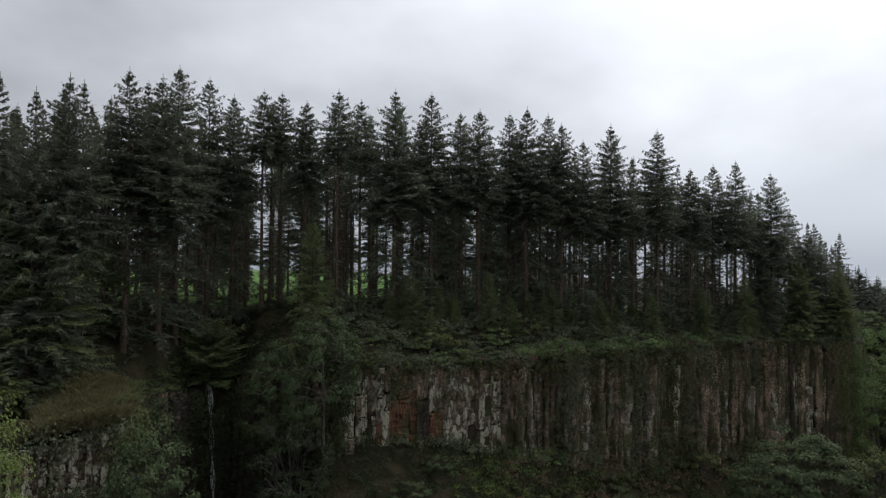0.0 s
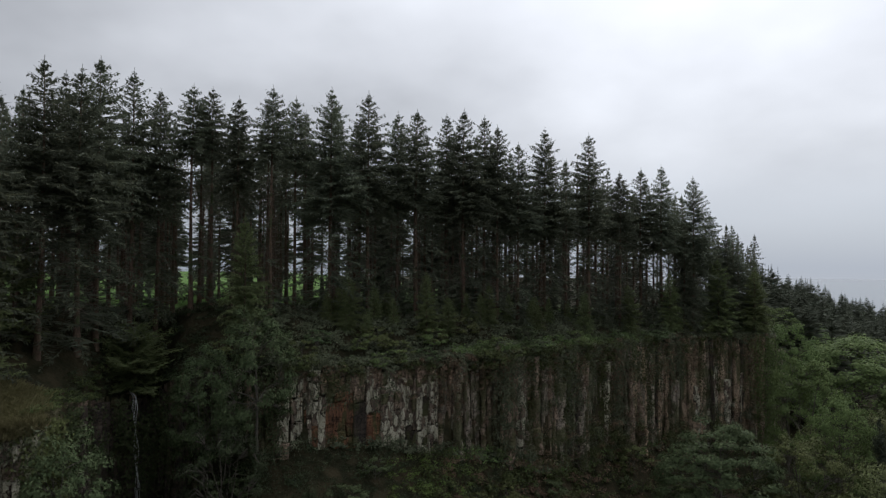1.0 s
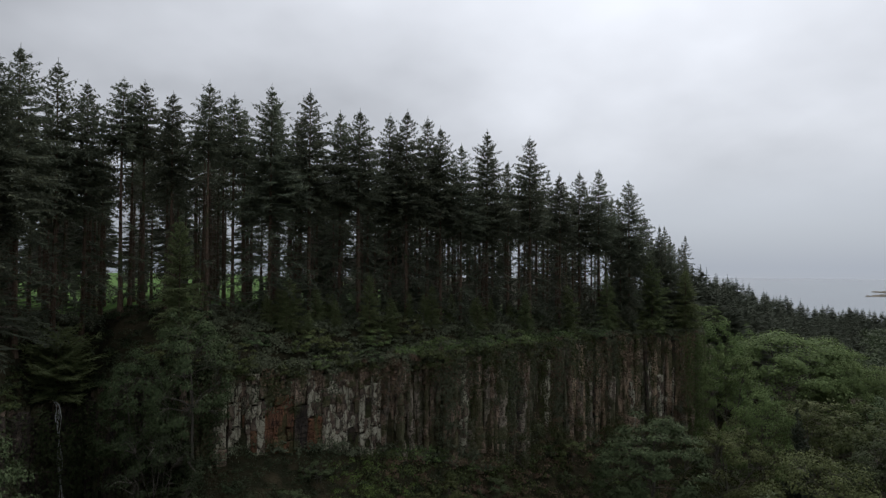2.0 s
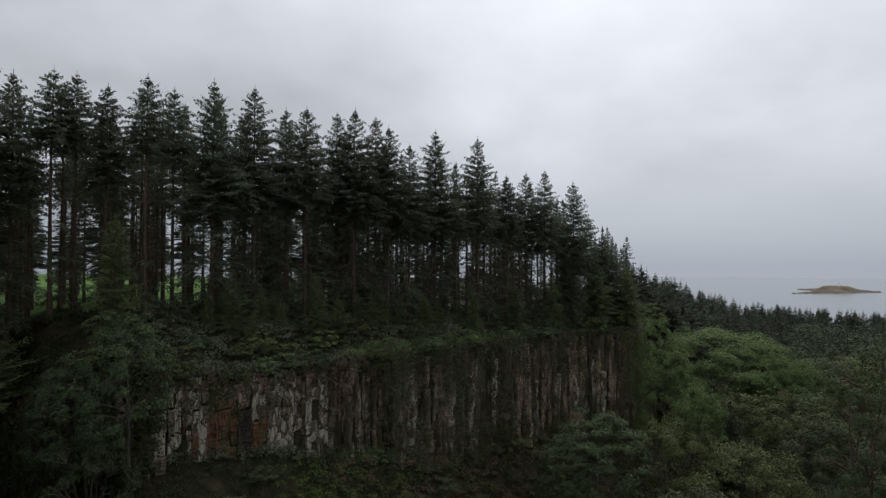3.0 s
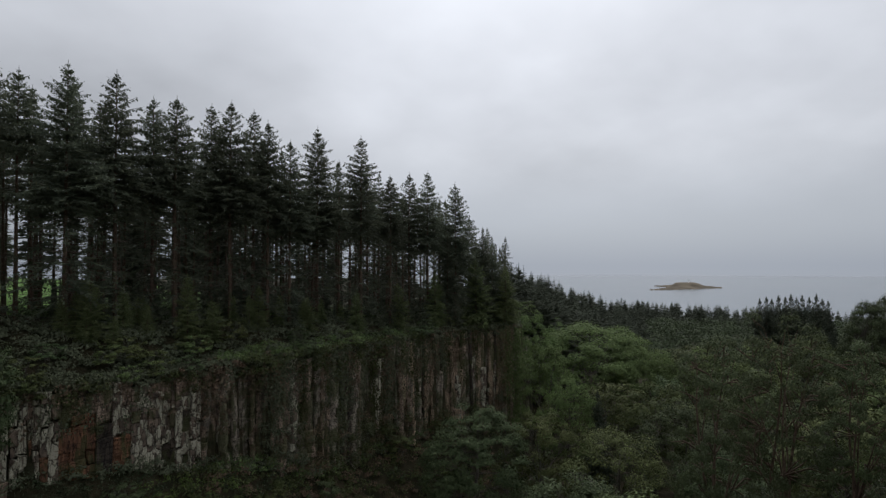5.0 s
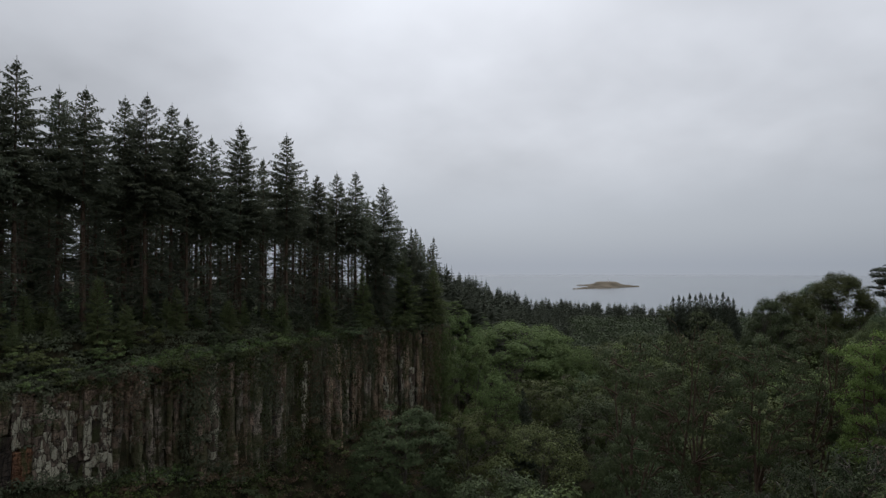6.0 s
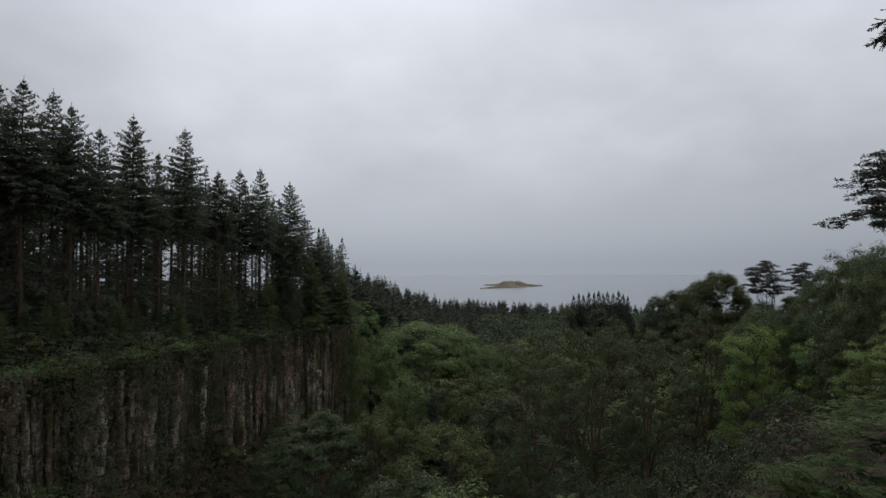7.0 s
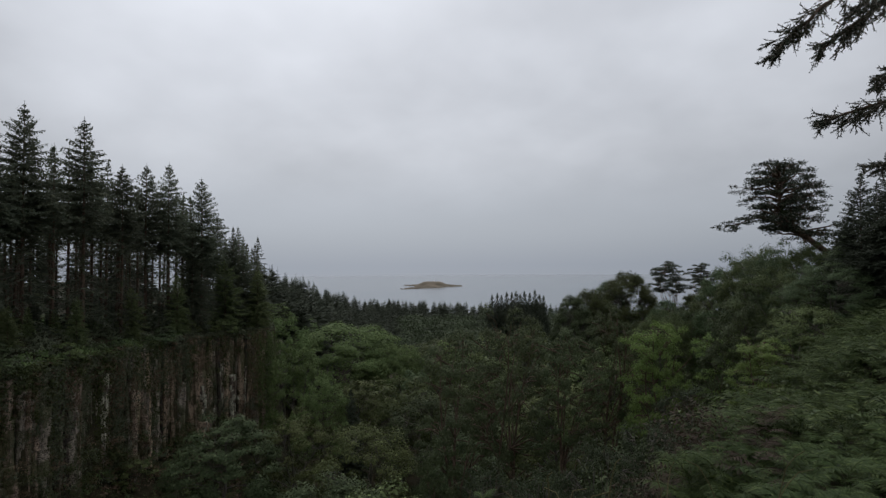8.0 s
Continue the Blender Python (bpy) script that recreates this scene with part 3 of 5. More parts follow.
# front row: bearing, elevation of the tip, metres behind the edge, which form
TIPS = [(-37.0, 13.8, 6, 5), (-35.0, 13.1, 4, 5), (-32.5, 14.6, 5, 3), (-28.3, 15.8, 8, 1), (-25.6, 15.6, 6, 3), (-24.3, 16.5, 5, 0),
        (-21.8, 15.9, 4, 4), (-19.8, 14.6, 5, 2), (-17.0, 15.4, 7, 6), (-15.4, 15.3, 9, 6), (-13.1, 14.7, 7, 2), (-10.2, 15.9, 6, 6),
        (-8.0, 15.1, 9, 6), (-4.8, 16.1, 6, 3), (-1.2, 15.9, 7, 1), (1.6, 14.2, 9, 2), (3.5, 14.4, 6, 0), (6.4, 14.1, 9, 4),
        (8.1, 14.5, 6, 1), (10.0, 13.9, 8, 4), (11.3, 13.0, 6, 0), (13.3, 11.4, 6, 1), (15.8, 12.7, 7, 3), (19.9, 12.0, 5, 4)]
TIPS += [(22.7, 8.5, 4, 2), (24.6, 8.7, 7, 4), (26.4, 8.9, 5, 4), (29.0, 7.8, 4, 3), (30.4, 4.6, 7, 3), (31.7, 3.6, 4, 5), (32.7, 2.2, 4, 5), (33.7, 0.6, 3, 5), (34.2, -1.2, 1.5, 5), (31.0, 1.8, 2.5, 5), (28.2, 4.2, 3, 5)]
for az, el, behind, form in TIPS:
    d = float(edge(az)[0]) + behind
    base = ground_at(az, d)
    tall = d * math.tan(radians(el)) - base
    k = tall / 22.0
    set_thing(front[form], bearing(az, d, base), rng.uniform(0, 6.28), (k * rng.uniform(0.95, 1.1), k * rng.uniform(0.95, 1.1), k),
              SPRUCE_LABEL, "spruce tree", "spruces of the plantation")

rear = [build_spruce(30 + i, 22, b, r, 0.62, 6, 0.3, 0.03, 0.36, dead=110, thick=1.6) for i, (b, r) in enumerate([(0.60, 3.3), (0.53, 3.6), (0.66, 3.1), (0.56, 3.4)])]
tip_az, tip_el = [t[0] for t in TIPS], [t[1] for t in TIPS]
spots = [bearing(t[0], float(edge(t[0])[0]) + t[2]) for t in TIPS]
tries = 0
while tries < 5000 and len(spots) < 35 + 225:
    tries += 1
    az = rng.uniform(-41, 34)
    if -18.1 < az < -17.0 or -8.5 < az < -7.6:  # rides that let the sky through
        continue
    d = float(edge(az)[0]) + 6 + 36 * rng.random()
    p = bearing(az, d)
    if any((p.xy - q.xy).length < 2.6 for q in spots):
        continue
    base = ground_at(az, d)
    limit = d * math.tan(radians(np.interp(az, tip_az, tip_el) - rng.uniform(0.5, 2.6))) - base
    tall = min(rng.uniform(18, 22.5), limit)
    if tall < 11:
        continue
    spots.append(p)
    set_thing(rear[int(rng.integers(4))], bearing(az, d, base), rng.uniform(0, 6.28), tall / 22.0,
              "slender spruce with bare trunk inside the plantation", "spruce tree", "spruces of the plantation")


# young spruces and low edge trees with branches to the ground
young = [build_spruce(40, 9, 0.06, 2.7, 0.30, 9, 0.25, 0.0, 0.11, YOUNG_NEEDLES, 0, 0.7, 0.62),
         build_spruce(41, 9, 0.08, 3.0, 0.32, 9, 0.35, 0.0, 0.11, YOUNG_NEEDLES, 0, 0.6, 0.62),
         build_spruce(43, 5.4, 0.02, 3.7, 0.30, 9, 0.45, 0.0, 0.17, YOUNG_NEEDLES, 0, 0.7, 0.6, True, 0.32),
         build_spruce(44, 15, 0.05, 4.8, 0.62, 8, 0.35, 0.0, 0.18, YOUNG_NEEDLES, 0, 0.6, 0.6, True, 0.15)]
GROWN = [9.0, 9.0, 5.4, 15.0]
# bearing, metres behind the edge, height, width against height, form
YOUNG = [(-21.2, 1.5, 5.4, 1.45, 2), (-29.8, 9.0, 9.0, 1.0, 3), (-34.4, 5.0, 15.0, 1.0, 3), (-37.6, 4.0, 14.0, 1.0, 3),
         (-12.5, 4.0, 10.0, 0.85, 0), (4.5, 3.5, 6.0, 0.9, 0), (6.5, 3.0, 4.0, 1.1, 1), (-3.0, 4.0, 5.0, 1.1, 1),
         (10.5, 4.0, 4.5, 1.0, 0), (15.0, 3.5, 4.0, 1.1, 1), (19.5, 3.0, 5.0, 1.0, 0), (23.5, 3.0, 6.0, 1.0, 1), (27.0, 2.5, 8.0, 0.9, 0),
         (31.0, 1.5, 10.0, 1.0, 1), (33.8, 1.0, 9.0, 1.0, 0)]
YOUNG += [(float(a), float(b), float(t), 0.9, int(f)) for a, b, t, f in zip(rng.uniform(-6, 34, 17), rng.uniform(2.5, 7, 17), rng.uniform(2.2, 4.2, 17), rng.integers(0, 2, 17))]
for az, behind, tall, wide, form in YOUNG:
    d = float(edge(az)[0]) + behind
    k = tall / GROWN[form]
    z = ground_at(az, d) if behind > 0 else float(edge(az)[1]) - 0.6
    set_thing(young[form], bearing(az, d, z), rng.uniform(0, 6.28), (k * wide, k * wide, k),
              "young light green spruce branched down to the ground", "spruce tree", "young spruces on the bank")


# ---------------------------------------------------------------- the cliff
def build_cliff_face():
    """The rough rock wall behind the columns."""
    az = np.concatenate([np.arange(-42, 35.0, 0.35), [34.8]])
    rows = 15
    ed, ez, ef = edge(az)
    r = np.random.default_rng(8)
    v, na = [], len(az)
    for i in range(rows):
        q = i / (rows - 1)
        z = ez + 0.3 + (ef - 2.5 - ez) * q
        d = ed + 0.7 - 0.8 * q * q + 0.35 * np.sin(az * 5.1 + 2 * np.sin(i * 0.9)) + r.uniform(-0.3, 0.3, na)
        v.append(np.stack([d * np.sin(np.radians(az)), d * np.cos(np.radians(az)), EYE + z], -1))
    # round the corner, where the cliff turns away
    i, j = np.meshgrid(np.arange(rows - 1), np.arange(na - 1), indexing="ij")
    f = np.stack([i * na + j, (i + 1) * na + j, (i + 1) * na + j + 1, i * na + j + 1], -1).reshape(-1, 4)
    ob = part("cliff", mesh_of("cliff", np.concatenate(v), f), ROCK_BROWN)
    return tagged(ob, "brown basalt cliff of upright columns, hung with ivy", "cliff", kind="structure")


cliff = build_cliff_face()


COLUMN = 9.0


def column_mesh(seed, segs):
    """A jointed column, 1 wide and 9 high, its top at 0: stacked drums that are slightly shifted, chipped and cracked across."""
    r = np.random.default_rng(seed)
    cuts = np.sort(np.concatenate([[0, 1], (np.arange(1, segs) + r.uniform(-0.4, 0.4, segs - 1)) / segs])) * COLUMN
    h = Heap()
    sides = int(r.integers(4, 6))
    ang = np.arange(sides) * 2 * np.pi / sides + r.uniform(-0.35, 0.35, sides)
    rad = r.uniform(0.42, 0.72, sides)
    for a, b in zip(cuts[:-1], cuts[1:]):
        off = r.uniform(-0.16, 0.16, 2)
        k = rad * r.uniform(0.78, 1.15)
        ring = lambda z, q, tilt: np.stack([off[0] + k * q * r.uniform(0.92, 1.08, sides) * np.cos(ang), off[1] + k * q * r.uniform(0.92, 1.08, sides) * np.sin(ang),
                                            -z + tilt * np.cos(ang + seed)], -1)
        t = r.uniform(-0.22, 0.22)
        v = np.concatenate([ring(a + 0.01, 0.93, t), ring(a + 0.04, 1.0, t), ring((a * 2 + b) / 3, 1.0, 0), ring((a + b * 2) / 3, 1.0, 0), ring(b + 0.02, 0.98, -t)])
        i, j = np.meshgrid(np.arange(4), np.arange(sides), indexing="ij")
        f = np.stack([i * sides + j, i * sides + (j + 1) % sides, (i + 1) * sides + (j + 1) % sides, (i + 1) * sides + j], -1)
        h.add(v, f)
        h.add(v[:4] if sides == 4 else v[[0, 1, 2, 4]], [[3, 2, 1, 0]])
    return h.mesh("basalt_column")


def block_mesh(seed):
    """A rough squared block, 1 x 1 x 1, with worn edges."""
    r = np.random.default_rng(seed)
    bm = bmesh.new()
    bmesh.ops.create_cube(bm, size=1.0)
    for v in bm.verts:
        v.co += Vector(r.uniform(-0.10, 0.10, 3))
    bmesh.ops.bevel(bm, geom=list(bm.edges), offset=0.035, segments=1, affect="EDGES", profile=0.6)
    me = bpy.data.meshes.new("rock_block")
    bm.to_mesh(me)
    bm.free()
    return me


def piece(name, me, mat, at, turn, scale, tilt=0.0):
    ob = new(name, me)
    if not me.materials:
        me.materials.append(None)
    ob.material_slots[0].link = "OBJECT"
    ob.material_slots[0].material = mat
    ob.parent = cliff
    ob.matrix_basis = Matrix.LocRotScale(at, Euler((tilt, tilt * 0.6, turn)), scale)
    return ob


def face_turn(az):
    """The way along the edge at that bearing."""
    a, b = bearing(az - 0.5, float(edge(az - 0.5)[0])), bearing(az + 0.5, float(edge(az + 0.5)[0]))
    return math.atan2(b.y - a.y, b.x - a.x), (b - a).xy.length


crng = np.random.default_rng(77)
columns = [column_mesh(i, n) for i, n in enumerate([4, 6, 7, 8, 5, 6, 10, 4])]
blocks = [block_mesh(i) for i in range(10)]


def in_blocks(az):
    return -9.3 < az < 5.6


az = -25.5
while az < 34.9:
    turn, per = face_turn(az)
    width = crng.choice([0.42, 0.5, 0.6, 0.75, 1.0]) * crng.uniform(0.85, 1.2)
    ed, ez, ef = (float(q) for q in edge(az))
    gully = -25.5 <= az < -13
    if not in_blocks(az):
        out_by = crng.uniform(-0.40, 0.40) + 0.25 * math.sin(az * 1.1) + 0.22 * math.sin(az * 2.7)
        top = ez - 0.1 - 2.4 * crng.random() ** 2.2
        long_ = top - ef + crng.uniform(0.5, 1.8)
        # gully columns all take the blackish rock, elsewhere one in ten
        kind = ROCK_DARK if gully or crng.random() < 0.10 else (ROCK_OCHRE if az > 24 and crng.random() < 0.55 else ROCK_PALE if crng.random() < 0.06 else (ROCK_BROWN if crng.random() < 0.5 else ROCK))
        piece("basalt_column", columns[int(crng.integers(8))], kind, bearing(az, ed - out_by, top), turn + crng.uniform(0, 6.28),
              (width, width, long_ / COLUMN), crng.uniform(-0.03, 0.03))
        if crng.random() < 0.45:  # a broken stump in front
            if 28.0 < az < 33.2 and crng.random() < 0.5:
                kind = ROCK_PALE
            cut = long_ * crng.uniform(0.25, 0.85)
            piece("basalt_column", columns[int(crng.integers(8))], kind, bearing(az + 0.25, ed - out_by - width * 0.22, top - long_ + cut), turn + crng.uniform(0, 6.28),
                  (width * crng.uniform(0.7, 1.1), width * crng.uniform(0.7, 1.1), cut / COLUMN), crng.uniform(-0.04, 0.04))
    az += width * 0.70 / per

# the corner, where the cliff turns away from view
for i in range(14):
    q = i / 13
    top = -10.4 - 2.5 * q + crng.uniform(-1.5, 0.3)
    w = crng.uniform(0.9, 1.5)
    at = bearing(34.9 + 0.9 * q, 92.3 + 14 * q, top)
    piece("basalt_column", columns[int(crng.integers(8))], ROCK, at, crng.uniform(0, 6.28), (w, w, (15 + 3 * q) / COLUMN), crng.uniform(-0.02, 0.02))


def wall_of_blocks(az0, az1, top_of, foot_of, mat_of, size, longest):
    az = az0
    while az < az1:
        turn, per = face_turn(az)
        width = crng.uniform(0.45, 0.95) * size * (1.6 if -5.1 < az < -0.2 else 1.0)
        ed = float(edge(az)[0])
        red = -5.1 < az < -0.2
        z = top_of(az) + crng.uniform(-0.4, 0.3)
        out_by = crng.uniform(-0.15, 0.30) + 0.25 * math.sin(az * 1.9)
        while z > foot_of(az):
            tall = crng.uniform(0.45, longest) * size * (1.5 if red else 1.0)
            q = (top_of(az) - z) / max(0.1, top_of(az) - foot_of(az))
            piece("rock_block", blocks[int(crng.integers(10))], mat_of(az, q), bearing(az + crng.uniform(-0.04, 0.04), ed - 0.1 - (0.1 if red else out_by) - crng.uniform(0, 0.07 if red else 0.16), z - tall / 2),
                  turn + crng.uniform(-0.16, 0.16) * (0.3 if red else 1.0), (width * (1.02 if red else 0.95), max(width, 0.7) * crng.uniform(1.0, 1.4), tall * (1.0 if red else 0.96)), crng.uniform(-0.03, 0.03))
            z -= tall
        az += width * 0.92 / per


def main_mat(az, q):
    """Pale lichened rock either side of a rust-red scar; dark blocks in it stand in for a cleft's shade."""
    r = crng.random()
    if -5.1 < az < 0.3:
        if q < 0.28:
            return ROCK_PALE if az > -1.4 and r < 0.8 else (ROCK_DARK if r < 0.3 else ROCK_BROWN)
        # no recess here: the cleft's shade is only the blackish rock colour
        return ROCK_RED if not -2.2 < az < -1.5 else ROCK_DARK
    if -7.0 < az < -5.6 and 0.5 < q < 0.75:
        return ROCK_RED if r < 0.6 else ROCK_PALE
    if q < 0.10 and r < 0.6 or az < -8.7 and q < 0.3:
        return ROCK_BROWN
    return ROCK_PALE if r < 0.88 else (ROCK_BROWN if r < 0.96 else ROCK_DARK)


wall_of_blocks(-9.2, 5.6, lambda a: float(edge(a)[1]) - 0.2, lambda a: float(edge(a)[2]) - 0.3, main_mat, 0.85, 2.5)
wall_of_blocks(-37.5, -27.8, lambda a: float(np.interp(a, [-37.5, -34.9, -28.3], [-11.7, -11.3, -10.2])), lambda a: float(edge(a)[2]) - 0.3,
               lambda a, q: ROCK_PALE if crng.random() < 0.82 else ROCK_BROWN, 0.62, 1.3)


def build_waterfall():
    """A thin stream that falls over the lip of the gully in a few strands."""
    r = np.random.default_rng(4)
    fall = empty("waterfall", bearing(-21.3, 56.2, -11.2))
    for i in range(5):
        h = Heap()
        x = r.uniform(-0.12, 0.12)
        out_by = r.uniform(0.0, 0.25)
        pts = [(x * 0.6 - 0.3, 1.6, 0.1)]
        for k in range(14):
            q = k / 13
            pts.append((x + 0.55 * q + 0.10 * math.sin(k * 1.7 + i), -0.4 * q ** 0.5 - out_by - 0.1 * r.random(), -12.0 * q))
        h.tube(pts, [0.020] + [0.022 * r.uniform(0.25, 1.2) for _ in range(14)], 5)
        part("water_strand", h.mesh("water_strand"), FALL, fall)
    fall.rotation_euler = (0, 0, radians(21.3))
    tagged(fall, "thin white waterfall dropping into a dark gully", "waterfall")


build_waterfall()


# ---------------------------------------------------------------- broadleaved trees
def build_broadleaf(seed, tall, reach, fork=0.35, clumps=80, per=60, leaf=0.26, mat=None, bark=None, open_=0.0, flat=0.62, name="broadleaf_tree", stems=1, low=-0.35, clump=(0.13, 0.23), limb=1.0, lump=0.20):
    """A tree with limbs to every clump of leaves. open_: how far the crown lets the limbs be seen."""
    r = np.random.default_rng(seed)
    tree = empty(name, Vector((0, 0, 0)))
    h, crown = Heap(), Heap()
    mid = tall * (1 + fork) / 2
    high = tall - mid
    centres = []
    lumps = r.normal(size=(9, 3))
    lumps /= np.linalg.norm(lumps, axis=1)[:, None]
    while len(centres) < clumps:
        d = r.normal(size=3)
        d /= np.linalg.norm(d)
        if d[2] < low:
            continue
        bulge = 1.0 - lump + lump * np.max(lumps @ d) ** 3 + r.uniform(-0.4, 0.4) * lump
        q = bulge * (r.uniform(0.86, 1.0) if not open_ else r.uniform(0.5, 1.0))
        centres.append((d[0] * reach * q, d[1] * reach * q, mid + d[2] * high * q))
    centres = np.array(centres)
    # stems and main limbs
    limbs = []
    for k in range(stems):
        foot = np.array([r.uniform(-0.4, 0.4), r.uniform(-0.4, 0.4), -0.5]) * (stems > 1) + np.array([0, 0, -0.4])
        top = np.array([r.uniform(-0.3, 0.3) * reach, r.uniform(-0.3, 0.3) * reach, tall * 0.8])
        pts = [foot + (top - foot) * q + np.array([math.sin((2 + limb) * q + k) * 0.3 * limb ** 2, math.cos((2.5 + limb) * q + k) * 0.3 * limb ** 2, 0]) * (q > 0) for q in np.linspace(0, 1, 8)]
        rad = tall * (0.017 if stems == 1 else 0.011) * (0.6 + 0.4 * limb)
        h.tube(pts, [rad * (1 - 0.85 * q) + (0.06 if q == 0 else 0) for q in np.linspace(0, 1, 8)], 7)
        limbs += [(np.array(p), rad * (1 - 0.85 * q)) for p, q in zip(pts, np.linspace(0, 1, 8)) if q > 0.3]
    n_main = 9 + 3 * stems
    for c in centres[r.choice(len(centres), n_main, replace=False)]:
        p, rad = limbs[int(r.integers(0, len(limbs)))]
        if p[2] > c[2]:
            p, rad = limbs[0]
        mids = [p + (c - p) * q + np.array([0, 0, 0.10 * np.linalg.norm(c - p) * math.sin(math.pi * q)]) + r.normal(size=3) * 0.12 * (0 < q < 1) for q in (0, 0.3, 0.6, 1.0)]
        h.tube(mids, [rad * 0.6, rad * 0.45, rad * 0.28, 0.015 * limb], 5)
        limbs += [(np.array(mids[1]), rad * 0.4), (np.array(mids[2]), rad * 0.28)]
    nodes = np.array([p for p, _ in limbs])
    for c in centres:
        k = int(np.argmin(np.linalg.norm(nodes - c, axis=1) + 0.6 * np.maximum(0, nodes[:, 2] - c[2])))
        p = nodes[k]
        m = (p + c) / 2 + np.array([0, 0, 0.15]) + r.normal(size=3) * 0.12
        h.tube([p, m, c], [max(0.02, limbs[k][1] * 0.5), 0.022 * limb, 0.010], 4)
        cr = reach * r.uniform(*clump)
        n = int(per * r.uniform(0.6, 1.3))
        d = r.normal(size=(n, 3))
        d /= np.linalg.norm(d, axis=1)[:, None]
        d[:, 2] = np.where(d[:, 2] < -0.2, -0.5 * d[:, 2], d[:, 2])
        q = c + d * np.array([cr, cr, cr * flat]) * r.uniform(0.55, 1.05, (n, 1))
        outward = (c - np.array([0, 0, mid])) / (np.linalg.norm(c - np.array([0, 0, mid])) + 1e-6)
        crown.leaves(q, d * 0.8 + 0.5 * outward + np.array([0, 0, 0.3]) + 0.28 * r.normal(size=(n, 3)), leaf, r)
    part("trunk", h.mesh("trunk"), bark or BARK_GREY, tree, "trunk with spreading limbs")
    part("crown", crown.mesh("crown"), mat or LEAF, tree)
    v = np.concatenate(crown.v)
    SPAN[tree] = (float(np.quantile(v[:, 2], 0.998)), float(np.quantile(np.hypot(v[:, 0], v[:, 1]), 0.97)))
    return tree


SPAN = {}
KINDS = {
    "dome": [build_broadleaf(93, 12, 7.0, -0.05, 270, 110, 0.27, LEAF_SUN, None, 0, 0.85, low=-0.3, clump=(0.11, 0.17))],
    "round": [build_broadleaf(60, 12, 5.2, 0.06, 110, 130, 0.23, flat=0.88, low=-0.55), build_broadleaf(61, 12, 4.6, 0.08, 100, 130, 0.22, flat=0.88, low=-0.55),
              build_broadleaf(69, 13, 5.6, 0.1, 120, 140, 0.24, LEAF_BLUE, flat=0.88, low=-0.5),
              build_broadleaf(70, 12, 4.6, 0.06, 100, 130, 0.22, LEAF_SUN, flat=0.88, low=-0.55)],
    "chestnut": [build_broadleaf(99, 13, 5.6, 0.0, 190, 120, 0.27, LEAF_BLUE, flat=0.55, low=-0.75, clump=(0.13, 0.20), lump=0.15)],
    "round_far": [build_broadleaf(90, 12, 5.2, 0.0, 78, 76, 0.36, flat=0.88, low=-0.5), build_broadleaf(91, 12, 4.6, 0.0, 72, 76, 0.35, LEAF_OLIVE, flat=0.88, low=-0.5), build_broadleaf(92, 13, 5.6, 0.0, 82, 76, 0.37, LEAF_BLUE, flat=0.88, low=-0.5)],
    "ash": [build_broadleaf(63, 14, 4.4, 0.22, 80, 46, 0.29, LEAF_THIN, None, 1, 0.55, stems=2, low=-0.8),
            build_broadleaf(64, 14, 4.0, 0.25, 75, 46, 0.29, LEAF_THIN, None, 1, 0.55, stems=3, low=-0.8)],
    "open_ash": [build_broadleaf(81, 14, 4.6, 0.12, 130, 115, 0.16, LEAF_THIN, BARK, 1, 0.7, stems=3, low=-0.9, clump=(0.10, 0.17), limb=1.7),
                 build_broadleaf(82, 14, 4.2, 0.15, 120, 115, 0.16, LEAF_THIN, BARK, 1, 0.7, stems=2, low=-0.9, clump=(0.10, 0.17), limb=1.7)],
    "skyline": [build_broadleaf(95, 12, 5.0, 0.0, 180, 320, 0.130, LEAF_OLIVE, flat=0.85, low=-0.6, clump=(0.13, 0.19), lump=0.08), build_broadleaf(96, 12, 4.8, 0.0, 180, 320, 0.130, LEAF_BLUE, flat=0.85, low=-0.6, clump=(0.13, 0.19), lump=0.08)],
    "tall_skyline": [build_broadleaf(97, 22.5, 4.0, 0.52, 340, 200, 0.155, LEAF_OLIVE, flat=0.85, low=-0.95, clump=(0.15, 0.22), lump=0.10), build_broadleaf(98, 22.5, 3.6, 0.50, 320, 200, 0.155, LEAF_BLUE, flat=0.85, low=-0.95, clump=(0.15, 0.22), lump=0.10)],
    "near_shrub": [build_broadleaf(83, 4, 2.4, 0.0, 80, 130, 0.08, LEAF_SHADE, None, 0, 0.7, "shrub", 3, -0.5),
                   ],
    "near_tree": [build_broadleaf(84, 8, 3.2, 0.05, 140, 300, 0.070, LEAF_NEAR, low=-0.6, clump=(0.14, 0.22))],
    "rowan": [build_broadleaf(65, 9, 4.0, -0.1, 110, 120, 0.19, LEAF_BLUE, flat=0.85, low=-0.7)],
    "bright": [build_broadleaf(66, 8, 3.2, 0.05, 120, 120, 0.13, LEAF_BRIGHT, BARK, 1, 0.75, stems=2, low=-0.8, clump=(0.12, 0.19), limb=1.5)],
    "shrub": [build_broadleaf(67, 4, 2.4, 0.0, 34, 38, 0.28, LEAF, None, 0, 0.7, "shrub", 3, -0.5),
              build_broadleaf(68, 4, 2.2, 0.0, 34, 38, 0.28, LEAF_BLUE, None, 0, 0.7, "shrub", 3, -0.5)],
}
